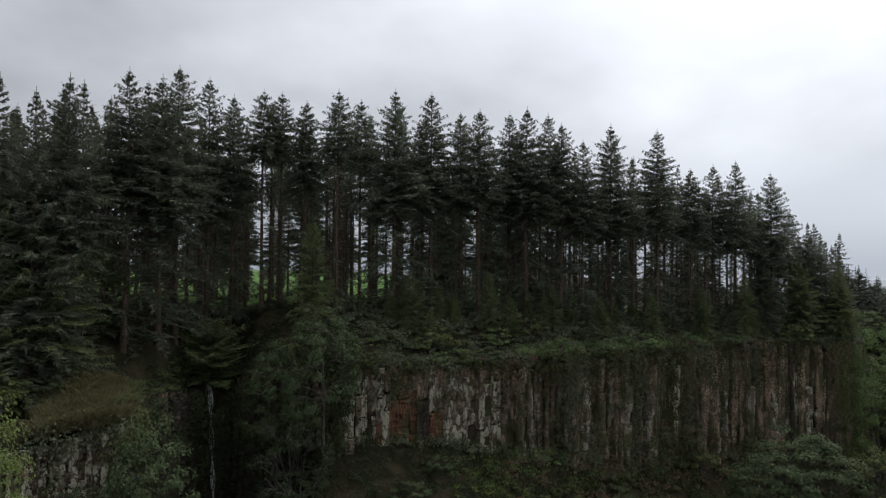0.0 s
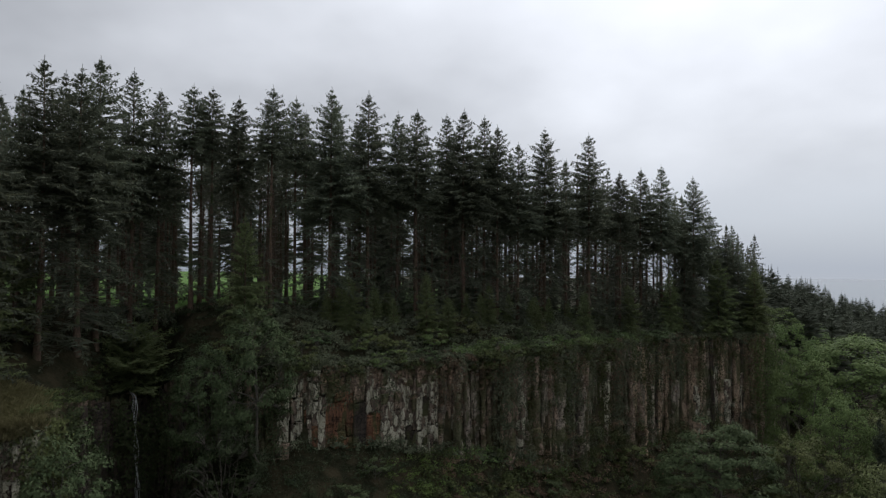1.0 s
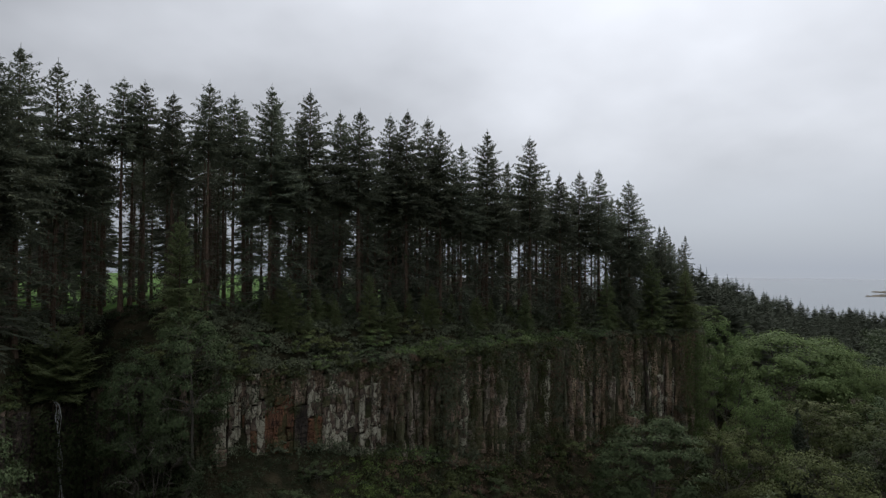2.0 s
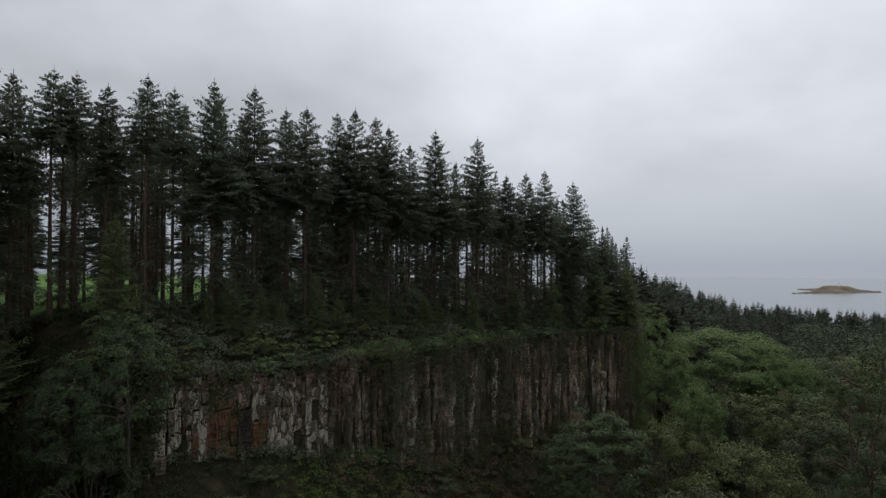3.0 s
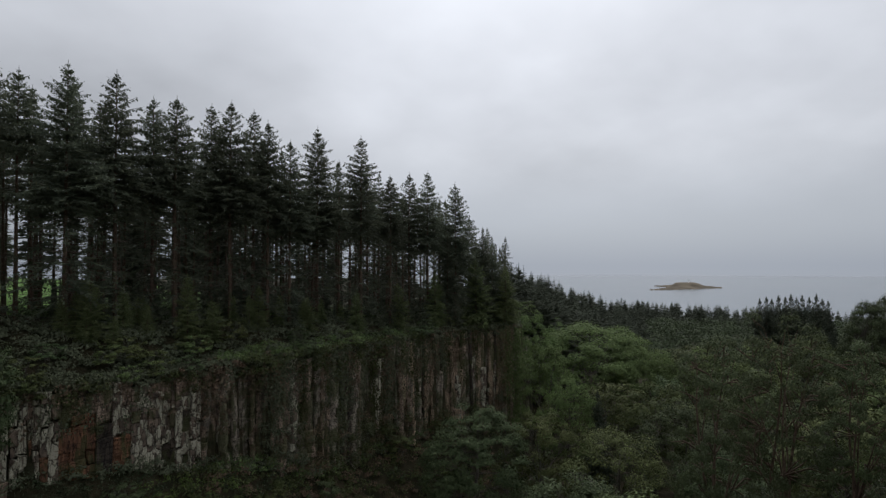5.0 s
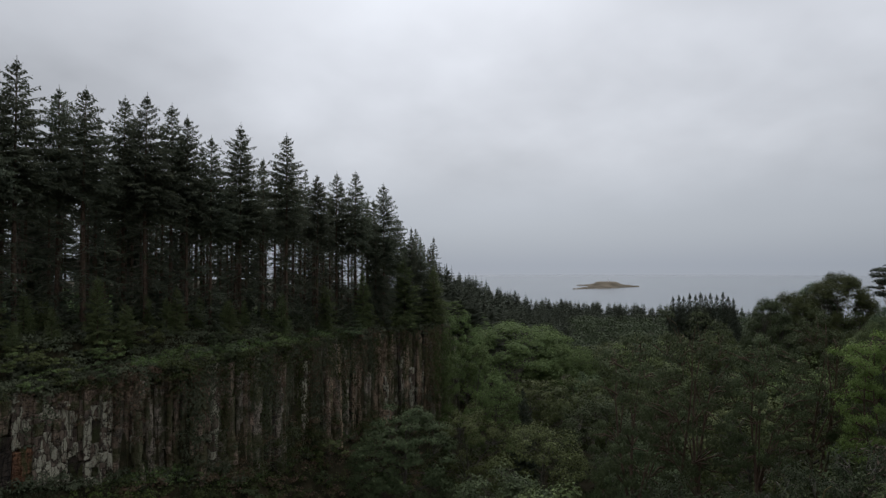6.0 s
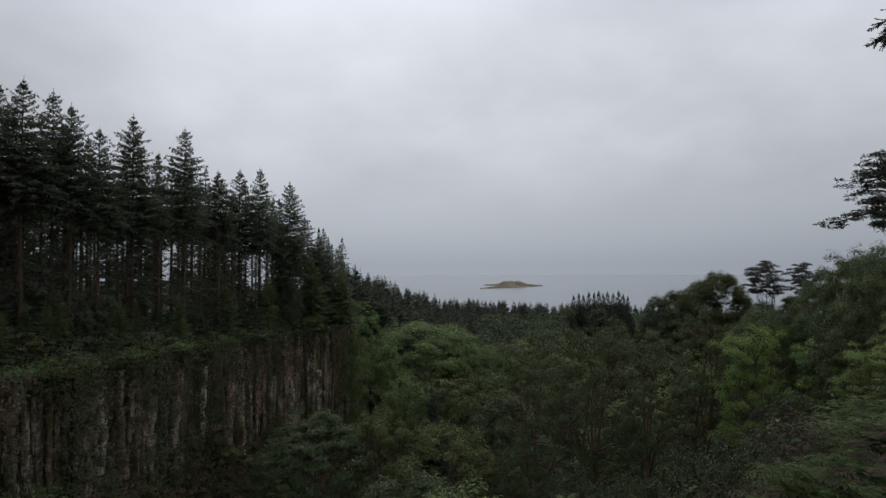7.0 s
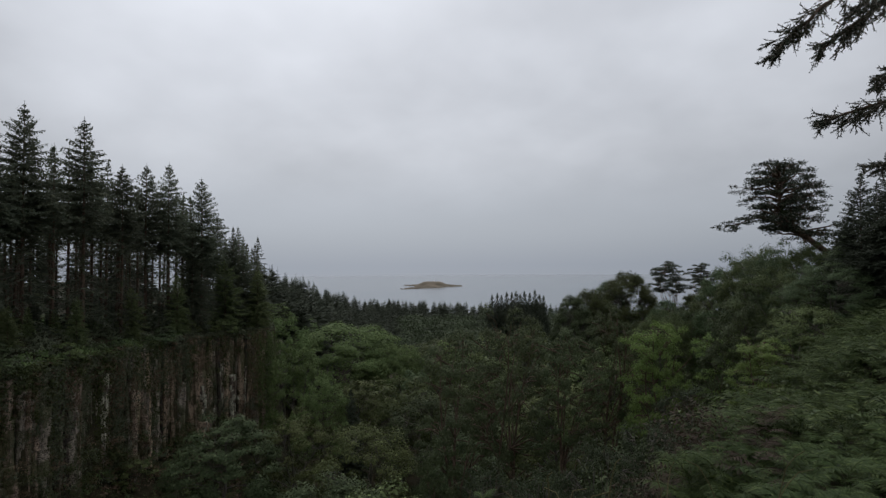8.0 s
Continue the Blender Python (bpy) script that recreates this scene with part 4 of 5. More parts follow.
WORDS = {"chestnut": "broad dark green chestnut tree below the cliff", "tall_skyline": "tall round-crowned dark green tree above the valley wood", "near_tree": "fresh green broadleaved tree close to the viewpoint", "skyline": "dark round-crowned broadleaved tree on the slope", "dome": "broad dome-shaped green tree in the wooded valley", "round_far": "full-crowned green broadleaved tree in the wooded valley", "open_ash": "half-bare ash tree with dark crooked limbs", "near_shrub": "leafy shrub just below the viewpoint",
         "round": "full-crowned green broadleaved tree in the wooded valley", "ash": "thin-crowned ash tree with dark limbs showing",
         "rowan": "dense blue-green rowan on the gorge side", "bright": "small fresh green broadleaved tree", "shrub": "leafy green shrub on the gorge side"}
placed = []


def set_tree(kind, az, d, top_el, half_deg, form=0, z=None, words="", turn=None):
    """A tree whose top stands at an elevation and whose crown spans a half-angle, both in degrees from the viewpoint."""
    base = ground_at(az, d) if z is None else z
    top = d * math.tan(radians(top_el))
    tall, reach = top - base, d * math.tan(radians(half_deg))
    forms = KINDS[kind]
    first = forms[form % len(forms)]
    k, w = tall / SPAN[first][0], reach / SPAN[first][1]
    w = min(max(w, k / 1.6), k * 1.7)
    placed.append((bearing(az, d), reach))
    set_thing(first, bearing(az, d, base), rng.uniform(0, 6.28) if turn is None else turn, (w, w, k),
              words or WORDS[kind], "shrub" if "shrub" in kind else "tree", "shrubs of the gorge" if "shrub" in kind else "valley trees")


# trees that stand out: kind, bearing, distance, elevation of the top, half-angle of the crown, form
KEY = [("chestnut", 30.8, 62, -13.4, 5.2, 0), ("dome", 41.2, 112, -5.4, 6.4, 0), ("dome", 36.8, 118, -4.8, 3.2, 0), ("dome", 46.2, 108, -7.4, 3.6, 0),
       ("round", 43.5, 58, -15.0, 5.0, 0), ("open_ash", 58.0, 36, -3.9, 4.8, 0), ("open_ash", 52.8, 42, -6.2, 3.8, 1), ("open_ash", 63.2, 34, -6.0, 3.8, 1),
       ("bright", 71.1, 38, -5.4, 3.0, 0), ("bright", 76.5, 40, -5.7, 2.2, 0), ("tall_skyline", 68.6, 72, -0.8, 2.7, 0), ("tall_skyline", 66.9, 76, -1.7, 2.2, 1), ("tall_skyline", 65.4, 70, -2.4, 2.2, 0), ("round", 70.6, 74, -3.6, 1.8, 1), ("tall_skyline", 63.6, 66, -3.0, 2.2, 1), ("tall_skyline", 71.9, 60, -3.3, 1.9, 1), ("tall_skyline", 74.4, 62, -2.7, 1.9, 0),
       ("skyline", 77.9, 50, 1.0, 1.8, 1), ("skyline", 79.6, 48, 1.3, 2.0, 0), ("skyline", 81.6, 46, 1.8, 2.2, 1), ("skyline", 76.8, 56, -1.0, 1.1, 0), ("skyline", 80.5, 34, -0.4, 4.0, 0), ("skyline", 84.5, 30, 0.0, 4.0, 1), ("skyline", 74.0, 56, -3.6, 2.2, 1)]
KEY += [("rowan", -11.2, 47.5, -4.0, 3.9, 0), ("rowan", -15.8, 49.5, -7.2, 3.2, 0), ("rowan", -26.3, 41.5, -13.6, 2.9, 0), ("near_shrub", -27.6, 40, -18.3, 2.6, 0), ("near_shrub", -31.6, 41, -17.9, 2.4, 0),
        ("near_shrub", -14.0, 46, -13.6, 2.6, 0), ("near_tree", -44.5, 12, -5.5, 9.5, 0)]
KEY += [("near_shrub", 66.0, 14, -16.0, 4.6, 0), ("near_shrub", 70.5, 16, -14.0, 4.2, 0), ("near_shrub", 61.0, 15, -19.0, 4.2, 0), ("near_shrub", 74.0, 20, -10.5, 3.6, 0), ("near_shrub", 56.0, 20, -18.6, 3.6, 0)]
KEY += [("skyline", 80.0, 44, 0.4, 3.2, 1), ("skyline", 83.6, 40, 1.9, 2.6, 0), ("skyline", 86.2, 34, 1.8, 3.0, 1), ("round", 78.2, 32, -3.2, 3.4, 2), ("round", 82.5, 27, -3.6, 3.6, 0),
        ("round", 88.0, 40, -0.6, 3.4, 2), ("skyline", 71.5, 52, -4.2, 2.6, 0), ("bright", 79.5, 24, -6.4, 3.0, 0), ("open_ash", 67.0, 42, -3.8, 3.0, 0), ("round", 86.8, 37, 2.6, 3.2, 2), ("round", 90.0, 36, 4.2, 3.6, 0), ("round", 36.3, 97, -4.6, 2.0, 3), ("round", 37.4, 82, -7.4, 2.3, 3), ("round", 35.6, 104, -3.4, 1.6, 3), ("round", 39.6, 72, -10.2, 2.6, 3), ("round", 92.5, 46, 1.5, 4.0, 1)]
for kind, az, d, el, half, form in KEY:
    z = None
    if kind == "rowan" and az > -20:
        z = float(edge(az)[2]) + 1.5
    set_tree(kind, az, d, el, half, form, z)

# the wood that fills the valley
frng = np.random.default_rng(91)
for _ in range(64):  # shrubs along the bank and on the slope below the rock
    low = frng.random() < 0.5
    az = frng.uniform(-14, 34) if low else frng.uniform(-16, 34)
    s_ = -frng.uniform(2.5, 14) if low else frng.uniform(-0.9, 3.0)
    d = float(edge(az)[0]) + s_
    g = ground_at(az, d) if low or s_ > 0 else float(edge(az)[1]) - 0.4
    tall = frng.uniform(1.5, 3.2) * (1.0 if low else 0.75)
    set_tree("shrub", az, d, math.degrees(math.atan2(g + tall, d)), math.degrees(math.atan2(tall * frng.uniform(0.6, 0.9), d)), int(frng.integers(2)), g)
placed = placed[:52]
tries = 0
while tries < 4000 and len(placed) < 52 + 100:
    tries += 1
    az = frng.uniform(20, 86)
    d = 34 + 130 * frng.random() ** 0.8
    if az < 35.5 and d > float(edge(az)[0]) - 7:
        continue
    if az > 60 and d < 30 or az < 35 and d < 64:
        continue
    g = ground_at(az, d)
    tall = frng.uniform(10, 15)
    el = math.degrees(math.atan2(g + tall, d))
    roof = np.interp(az, [16, 24, 34, 37, 40, 50, 58, 66, 72, 80, 86], [-20, -19, -18.5, -10.5, -8.2, -7.4, -5.4, -4.2, -4.4, -2.6, -1.2])
    if az < 36 and el > roof:
        tall = d * math.tan(radians(roof)) - g
        el = roof
    if tall < 5:
        continue
    el = min(el, roof)
    reach = frng.uniform(3.8, 6.8)
    p = bearing(az, d)
    if any((p.xy - q.xy).length < 0.80 * (reach + w) for q, w in placed):
        continue
    kind = "ash" if az > 48 and frng.random() < 0.10 else ("round" if d < 75 else "round_far")
    set_tree(kind, az, d, el, math.degrees(math.atan2(reach, d)), int(frng.integers(3)))


# ---------------------------------------------------------------- undergrowth
def thicket(name, pts, radius, per, leaf, mat, label, category, seed, flat=0.6, wide=0.55):
    """Low growth that nobody could count: clumps of leaves round points."""
    r = np.random.default_rng(seed)
    pts = np.asarray(pts)
    n = len(pts) * per
    c = np.repeat(pts, per, 0)
    rad = np.repeat(r.uniform(radius * 0.5, radius * 1.4, len(pts)), per)[:, None]
    d = r.normal(size=(n, 3))
    d /= np.linalg.norm(d, axis=1)[:, None]
    d[:, 2] = np.abs(d[:, 2]) - 0.15
    h = Heap()
    h.leaves(c + d * rad * [1, 1, flat] * r.uniform(0.4, 1.05, (n, 1)), d * [0.8, 0.8, 0.6] + [0, 0, 0.45] + 0.35 * r.normal(size=(n, 3)), leaf, r, wide)
    return tagged(part(name, h.mesh(name), mat), label, category, kind="stuff")


def spots_by(r, n, az0, az1, s0, s1, lift=0.0, face=False, share=1.0, low=False):
    """Points by bearing and by metres behind the cliff's edge, on the ground, or on the rock face."""
    az = r.uniform(az0, az1, n)
    ed, ez, ef = edge(az)
    s = r.uniform(s0, s1, n)
    x, y = (ed + s) * np.sin(np.radians(az)), (ed + s) * np.cos(np.radians(az))
    q = share * r.random(n) ** (1.0 if share == 1.0 else 1.6)
    z = ez + (ef - ez) * (1 - q if low else q) if face else height(x, y)
    return np.stack([x, y, EYE + z + lift], -1)


ur = np.random.default_rng(303)
# the shade under the spruces is put into this leaf colour
thicket("shaded_undergrowth", spots_by(ur, 300, -26, -9, -1.0, 8, 0.2), 0.8, 56, 0.20, LEAF_SHADE, "bramble under the spruces, its shade put into dark leaf colour", "undergrowth", 58)
thicket("bank_undergrowth", spots_by(ur, 950, -10, 35, -1.0, 7, 0.25), 0.95, 56, 0.25, IVY, "green bramble and ivy along the cliff top", "undergrowth", 1)
thicket("lip_ivy", spots_by(ur, 300, -9.5, 35, -1.0, 0.0, 0.35, True, 0.12), 0.60, 60, 0.19, IVY, "ivy spilling over the lip of the cliff", "ivy", 51, 1.0)
thicket("lip_bushes", spots_by(ur, 46, -9.5, 35, -1.3, -0.2, 0.3, True, 0.26), 0.95, 150, 0.17, LEAF_OLIVE, "low bushes bulging over the lip of the cliff", "undergrowth", 54, 0.9)
thicket("lip_scrub", spots_by(ur, 90, 2, 35, -1.1, -0.1, 0.2, True, 0.22), 0.55, 60, 0.17, SCRUB, "brown bramble hanging over the lip of the cliff", "scrub", 52, 1.1)
thicket("lip_creeper", spots_by(ur, 150, 9, 26, -1.4, -0.5, 0.5, True, 0.18), 0.60, 50, 0.20, LEAF_OLIVE, "yellow-green creeper hanging over the lip of the cliff", "creeper", 53, 1.0)
thicket("bank_creeper", spots_by(ur, 200, 7, 27, -1.3, 2.2, 0.45), 0.8, 50, 0.24, LEAF_SUN, "yellow-green creeper spilling over the cliff top", "undergrowth", 11)
thicket("forest_undergrowth", spots_by(ur, 260, -7, 35, 6, 24, 0.8), 1.6, 55, 0.32, LEAF_BLUE, "low leafy growth under the spruces", "undergrowth", 2)
thicket("talus_undergrowth", spots_by(ur, 700, 4, 35, -16, 0.0, 0.30), 1.0, 60, 0.25, LEAF_OLIVE, "mixed green scrub below the cliff", "undergrowth", 3)
thicket("talus_ivy", spots_by(ur, 1500, -38, 14, -16, 0.0, 0.20), 0.90, 56, 0.16, LEAF_SHADE, "dark ivy and scrub on the slope below the cliff", "undergrowth", 3)
thicket("talus_creeper", spots_by(ur, 80, 1, 9, -9, -1.5, 0.5), 0.75, 60, 0.18, LEAF_NEAR, "yellow-green brambles below the pale rock", "undergrowth", 13)
thicket("talus_scrub", spots_by(ur, 330, 6, 35, -13, 0.3, 0.30), 0.80, 50, 0.24, SCRUB, "brown dying scrub at the cliff's foot", "scrub", 4)
valley = np.array([bearing(a, q, 0) for a, q in zip(ur.uniform(34, 80, 900), 18 + 70 * ur.random(900))])
valley = valley[np.hypot(valley[:, 0], valley[:, 1]) > np.interp(np.degrees(np.arctan2(valley[:, 0], valley[:, 1])), [34, 60, 80], [18, 18, 34])]
valley[:, 2] = EYE + height(valley[:, 0], valley[:, 1]) + ur.uniform(0.2, 2.2, len(valley))
thicket("valley_undergrowth", valley, 1.5, 60, 0.30, LEAF_BLUE, "dark bramble and hazel under the valley trees", "undergrowth", 33)
slope = np.array([bearing(a, q, 0) for a, q in zip(ur.uniform(52, 75, 420), 4.4 + 9 * ur.random(420))])
slope[:, 2] = EYE + height(slope[:, 0], slope[:, 1]) + 0.12
# leaf colour carries the shade of overhead trees that are not built
thicket("slope_brambles", slope, 0.42, 130, 0.055, LEAF_SHADE, "brambles on the drop below the viewpoint, leaves darkened for shade", "undergrowth", 34)
thicket("ledge_bushes", spots_by(ur, 60, -29.0, -24.0, -1.5, 4, 0.30), 0.65, 80, 0.17, LEAF_OLIVE, "fresh green bushes and ferns about the ledge", "undergrowth", 36)
thicket("face_tufts", spots_by(ur, 110, 10, 35, -1.3, -0.5, 0.0, True), 0.50, 44, 0.17, IVY, "ivy tufts rooted in the cracks of the columns", "ivy", 37, 1.3)
thicket("face_scrub", spots_by(ur, 60, 8.0, 35, -1.3, -0.5, 0.0, True), 0.55, 44, 0.15, SCRUB, "brown tufts rooted in the cracks of the columns", "scrub", 38, 1.3)
thicket("foot_scrub", spots_by(ur, 90, 13, 34, -1.7, -0.8, -0.4, True, 0.40, True), 0.75, 90, 0.17, SCRUB, "brown bramble climbing the foot of the columns", "scrub", 55, 1.0)
thicket("foot_ivy", spots_by(ur, 80, 12, 34, -1.7, -0.8, -0.4, True, 0.40, True), 0.75, 90, 0.17, IVY, "ivy climbing the foot of the columns", "ivy", 56, 1.1)
thicket("foot_bushes", spots_by(ur, 40, 16, 34, -2.0, -1.0, -0.4, True, 0.35, True), 1.1, 170, 0.18, LEAF_OLIVE, "olive-green bushes at the foot of the columns", "undergrowth", 57, 1.0)
thicket("gully_undergrowth", spots_by(ur, 260, -38, -12, -22, -1, 0.3), 1.1, 60, 0.22, LEAF_BLUE, "dark leafy growth in the gully", "undergrowth", 5)


def hanging(name, streaks, az0, az1, per, mat, label, seed, bottom=1.0):
    """Ivy in upright streaks down the rock."""
    r = np.random.default_rng(seed)
    h = Heap()
    for _ in range(streaks):
        az = r.uniform(az0, az1)
        ed, ez, ef = (float(q) for q in edge(az))
        z0 = ez + 0.3 - r.random() ** 2 * 3.0
        z1 = z0 - (ez - ef) * r.uniform(0.15, bottom)
        n = int(per * (z0 - z1) / 5) + 8
        a = az + np.degrees(r.normal(0, 0.32, n) / ed)
        d = ed - 1.0 - 0.5 * math.sin(az * 1.1) - r.uniform(-0.3, 0.5, n)
        c = np.stack([d * np.sin(np.radians(a)), d * np.cos(np.radians(a)), EYE + r.uniform(z1, z0, n)], -1)
        out_way = np.array([-math.sin(radians(az)), -math.cos(radians(az)), 0.35])
        h.leaves(c, out_way + 0.45 * r.normal(size=(n, 3)), 0.2, r, 0.7, np.array([0, 0, -1.0]))
    tagged(part(name, h.mesh(name), mat), label, "ivy", kind="stuff")


hanging("hanging_ivy", 34, 11, 28, 140, IVY, "ivy hanging in streaks down the columns", 6)
hanging("moss_streaks", 22, 14, 34, 150, LEAF_OLIVE, "yellow-green moss and ivy in upright streaks", 61, 0.9)
hanging("hanging_scrub", 24, 5, 35, 80, SCRUB, "brown dry creeper on the columns", 7, 0.6)
hanging("edge_fringe", 30, -8, 35, 70, IVY, "ivy fringe hanging over the cliff top", 26, 0.26)
hanging("edge_scrub", 30, 4, 35, 70, SCRUB, "brown grass and creeper hanging over the cliff top", 27, 0.24)
hanging("gully_ivy", 70, -26, -9, 120, LEAF_BLUE, "dark ivy on the walls of the gully", 8)
hanging("corner_ivy", 12, 33.4, 35.4, 150, LEAF_SUN, "yellow-green ivy curtain at the corner of the cliff", 28)
hanging("corner_scrub", 5, 33.2, 35.2, 130, SCRUB, "brown creeper curtain at the corner of the cliff", 29)
hanging("block_fringe", 14, -9.5, 6, 70, SCRUB, "brown creeper hanging over the pale blocks", 31, 0.22)
hanging("cliff_ivy", 14, -9.5, 6, 70, IVY, "sparse ivy on the pale blocks", 9, 0.35)
hanging("ledge_shrubs", 30, -29.5, -26.3, 110, LEAF, "leafy growth hanging beside the pale ledge", 35, 0.8)
hanging("ledge_ivy", 22, -37, -27.5, 60, IVY, "sparse ivy over the pale ledge", 10, 0.35)


def tuft_field(name, pts, tall, per, mat, label, seed):
    """Grass blades in tufts."""
    r = np.random.default_rng(seed)
    pts = np.asarray(pts)
    n = len(pts) * per
    c = np.repeat(pts, per, 0) + r.normal(size=(n, 3)) * [0.25, 0.25, 0]
    d = r.normal(size=(n, 3)) * [0.45, 0.45, 0] + [0, 0, 1]
    l = tall * r.uniform(0.5, 1.2, (n, 1))
    w = np.cross(d, r.normal(size=(n, 3)))
    w = w / np.linalg.norm(w, axis=1)[:, None] * tall * 0.016
    h = Heap()
    bend = r.normal(size=(n, 3)) * [0.3, 0.3, 0] * l
    h.quads(np.stack([c - w, c + w, c + d * l * 0.6 + w * 0.7 + bend * 0.3, c + d * l + bend], 1))
    tagged(part(name, h.mesh(name), mat), label, "grass", kind="stuff")


tuft_field("ledge_front_grass", spots_by(ur, 300, -34.2, -28.2, -0.9, -0.2, 0.0, True, 0.10), 0.5, 60, GRASS_TUFT, "yellowing grass hanging down the front of the ledge", 21)
tuft_field("ledge_grass", spots_by(ur, 520, -34.0, -28.0, -0.4, 4.6, 0.0), 0.50, 75, GRASS_TUFT, "long yellowing grass on the ledge", 20)


# ---------------------------------------------------------------- far woods
def far_conifers(name, spots, seed, label, broad=0.30, bare=0.12):
    """A far conifer wood as one mass: each tree a stem of drooping limb fans."""
    r = np.random.default_rng(seed)
    h = Heap()
    for x, y, z, tall in spots:
        reach = tall * r.uniform(broad * 0.8, broad * 1.2)
        k = int(tall * 7.0)
        f = np.sort(r.random(k)) ** 0.8
        a = r.uniform(0, 6.28, k * 3).reshape(k, 3)
        for j in range(3):
            way = np.stack([np.cos(a[:, j]), np.sin(a[:, j]), -0.25 + 0.7 * f], -1)
            l = (reach * (1 - f) ** 0.9 * r.uniform(0.65, 1.2, k) + 0.14)[:, None]
            p = np.stack([np.full(k, x), np.full(k, y), z + tall * (bare + (1 - bare) * f) - 0.2], -1)
            side = np.stack([-way[:, 1], way[:, 0], r.uniform(-0.9, 0.9, k)], -1) * l * 0.12
            h.quads(np.stack([p, p + way * l * 0.55 + side, p + way * l, p + way * l * 0.55 - side], 1))
        h.quads([[x - 0.25, y, z], [x + 0.25, y, z], [x + 0.03, y, z + tall * 1.02], [x - 0.03, y, z + tall * 1.02]])
        h.quads([[x, y - 0.25, z], [x, y + 0.25, z], [x, y + 0.03, z + tall * 1.02], [x, y - 0.03, z + tall * 1.02]])
    return tagged(part(name, h.mesh(name), FAR_NEEDLES), label, "conifer wood", kind="stuff")


under = []
for az, behind, tall in zip(rng.uniform(-6, 34, 150), rng.uniform(5, 28, 150), rng.uniform(1.8, 5.0, 150)):
    p = bearing(az, float(edge(az)[0]) + behind)
    under.append((p.x, p.y, EYE + float(height(p.x, p.y)) - 0.1, tall))
deep, inner = [], []
for _ in range(66):  # bare-stemmed ones that let the pasture be seen
    az = rng.uniform(-38, 16)
    if -18.1 < az < -17.0 or -8.5 < az < -7.6:
        continue
    d = float(edge(az)[0]) + rng.uniform(34, 70)
    g = ground_at(az, d)
    inner.append((*bearing(az, d, g), min(rng.uniform(15, 19), d * math.tan(radians(float(np.interp(az, tip_az, tip_el)) - 2.5)) - g)))
for i in range(175):
    az = rng.uniform(-4, 33) if i < 70 else rng.uniform(-37, -9)
    if -18.1 < az < -17.0 or -8.5 < az < -7.6:
        continue
    d = float(edge(az)[0]) + (rng.uniform(36, 78) if i < 70 else rng.uniform(100, 150))  # beyond the pasture on the landward side
    p = bearing(az, d, ground_at(az, d))
    tall = min(rng.uniform(13, 19), d * math.tan(radians(float(np.interp(az, tip_az, tip_el)) - 2.5)) - ground_at(az, d))
    if tall > 6:
        deep.append((p.x, p.y, p.z, tall))
far_conifers("inner_spruces", inner, 15, "dark bare-stemmed spruces deep in the plantation", 0.17, 0.34)
far_conifers("deep_spruces", deep, 14, "dark spruces deep in the plantation", 0.16)
far_conifers("spruce_understorey", under, 12, "low shaded spruce growth between the trunks", 0.30)

RIDGE_AZ = [33.5, 35.2, 37.0, 38.6, 40.5, 42.5, 47.0, 55.0, 62, 66]
RIDGE_D = [112, 135, 165, 195, 235, 280, 350, 420, 420, 400]
RIDGE_EL = [0.0, 0.1, -0.45, -1.1, -1.8, -2.6, -3.2, -3.5, -3.5, -3.4]
rr = np.random.default_rng(17)
spots = []
for i in range(620):
    az = rr.uniform(33.8, 64)
    far = float(np.interp(az, RIDGE_AZ, RIDGE_D))
    d = far * (rr.uniform(0.95, 1.08) if i < 120 else rr.uniform(0.55, 1.0))
    g = ground_at(az, d)
    roof = float(np.interp(az, RIDGE_AZ, RIDGE_EL)) - rr.uniform(0.0, 1.5 if az < 44 else 0.6) ** 1.5
    if d < 0.95 * far:
        roof -= (1.2 + 2.6 * max(0.0, (az - 40) / 14)) * (0.95 * far - d) / (0.4 * far)
    tall = min(rr.uniform(15, 21), d * math.tan(radians(roof)) - g)
    if i < 120:
        tall = min(24.0, d * math.tan(radians(roof)) - g)
    if tall < 7 or (az > 52 and d < 0.8 * far) or d < 112:
        continue
    p = bearing(az, d, g)
    spots.append((p.x, p.y, p.z, tall))
far_conifers("ridge_conifers", spots, 18, "dark conifer wood on the far side of the valley")

mid_spruce = build_spruce(45, 18, 0.10, 6.2, 0.36, 9, 0.22, 0.0, 0.3, PINE_NEEDLES, 0, 0.78, 2.4)
GROVE = [(56.0, -2.9, 165), (56.5, -2.75, 160), (56.9, -2.9, 172), (57.4, -2.6, 158), (57.9, -2.7, 166), (58.3, -2.5, 160), (58.7, -2.75, 170), (59.1, -2.55, 162), (59.6, -2.7, 168), (60.1, -2.45, 156), (60.5, -2.8, 164), (60.9, -2.95, 168)]
for az, el, d in GROVE + [(42.4, -11.6, 74)]:
    g = ground_at(az, d)
    k = (d * math.tan(radians(el)) - g) / 18
    set_thing(mid_spruce, bearing(az, d, g), rng.uniform(0, 6.28), (k * 0.58, k * 0.58, k), "dark spruce standing in the wooded valley", "spruce tree", "spruces of the valley")


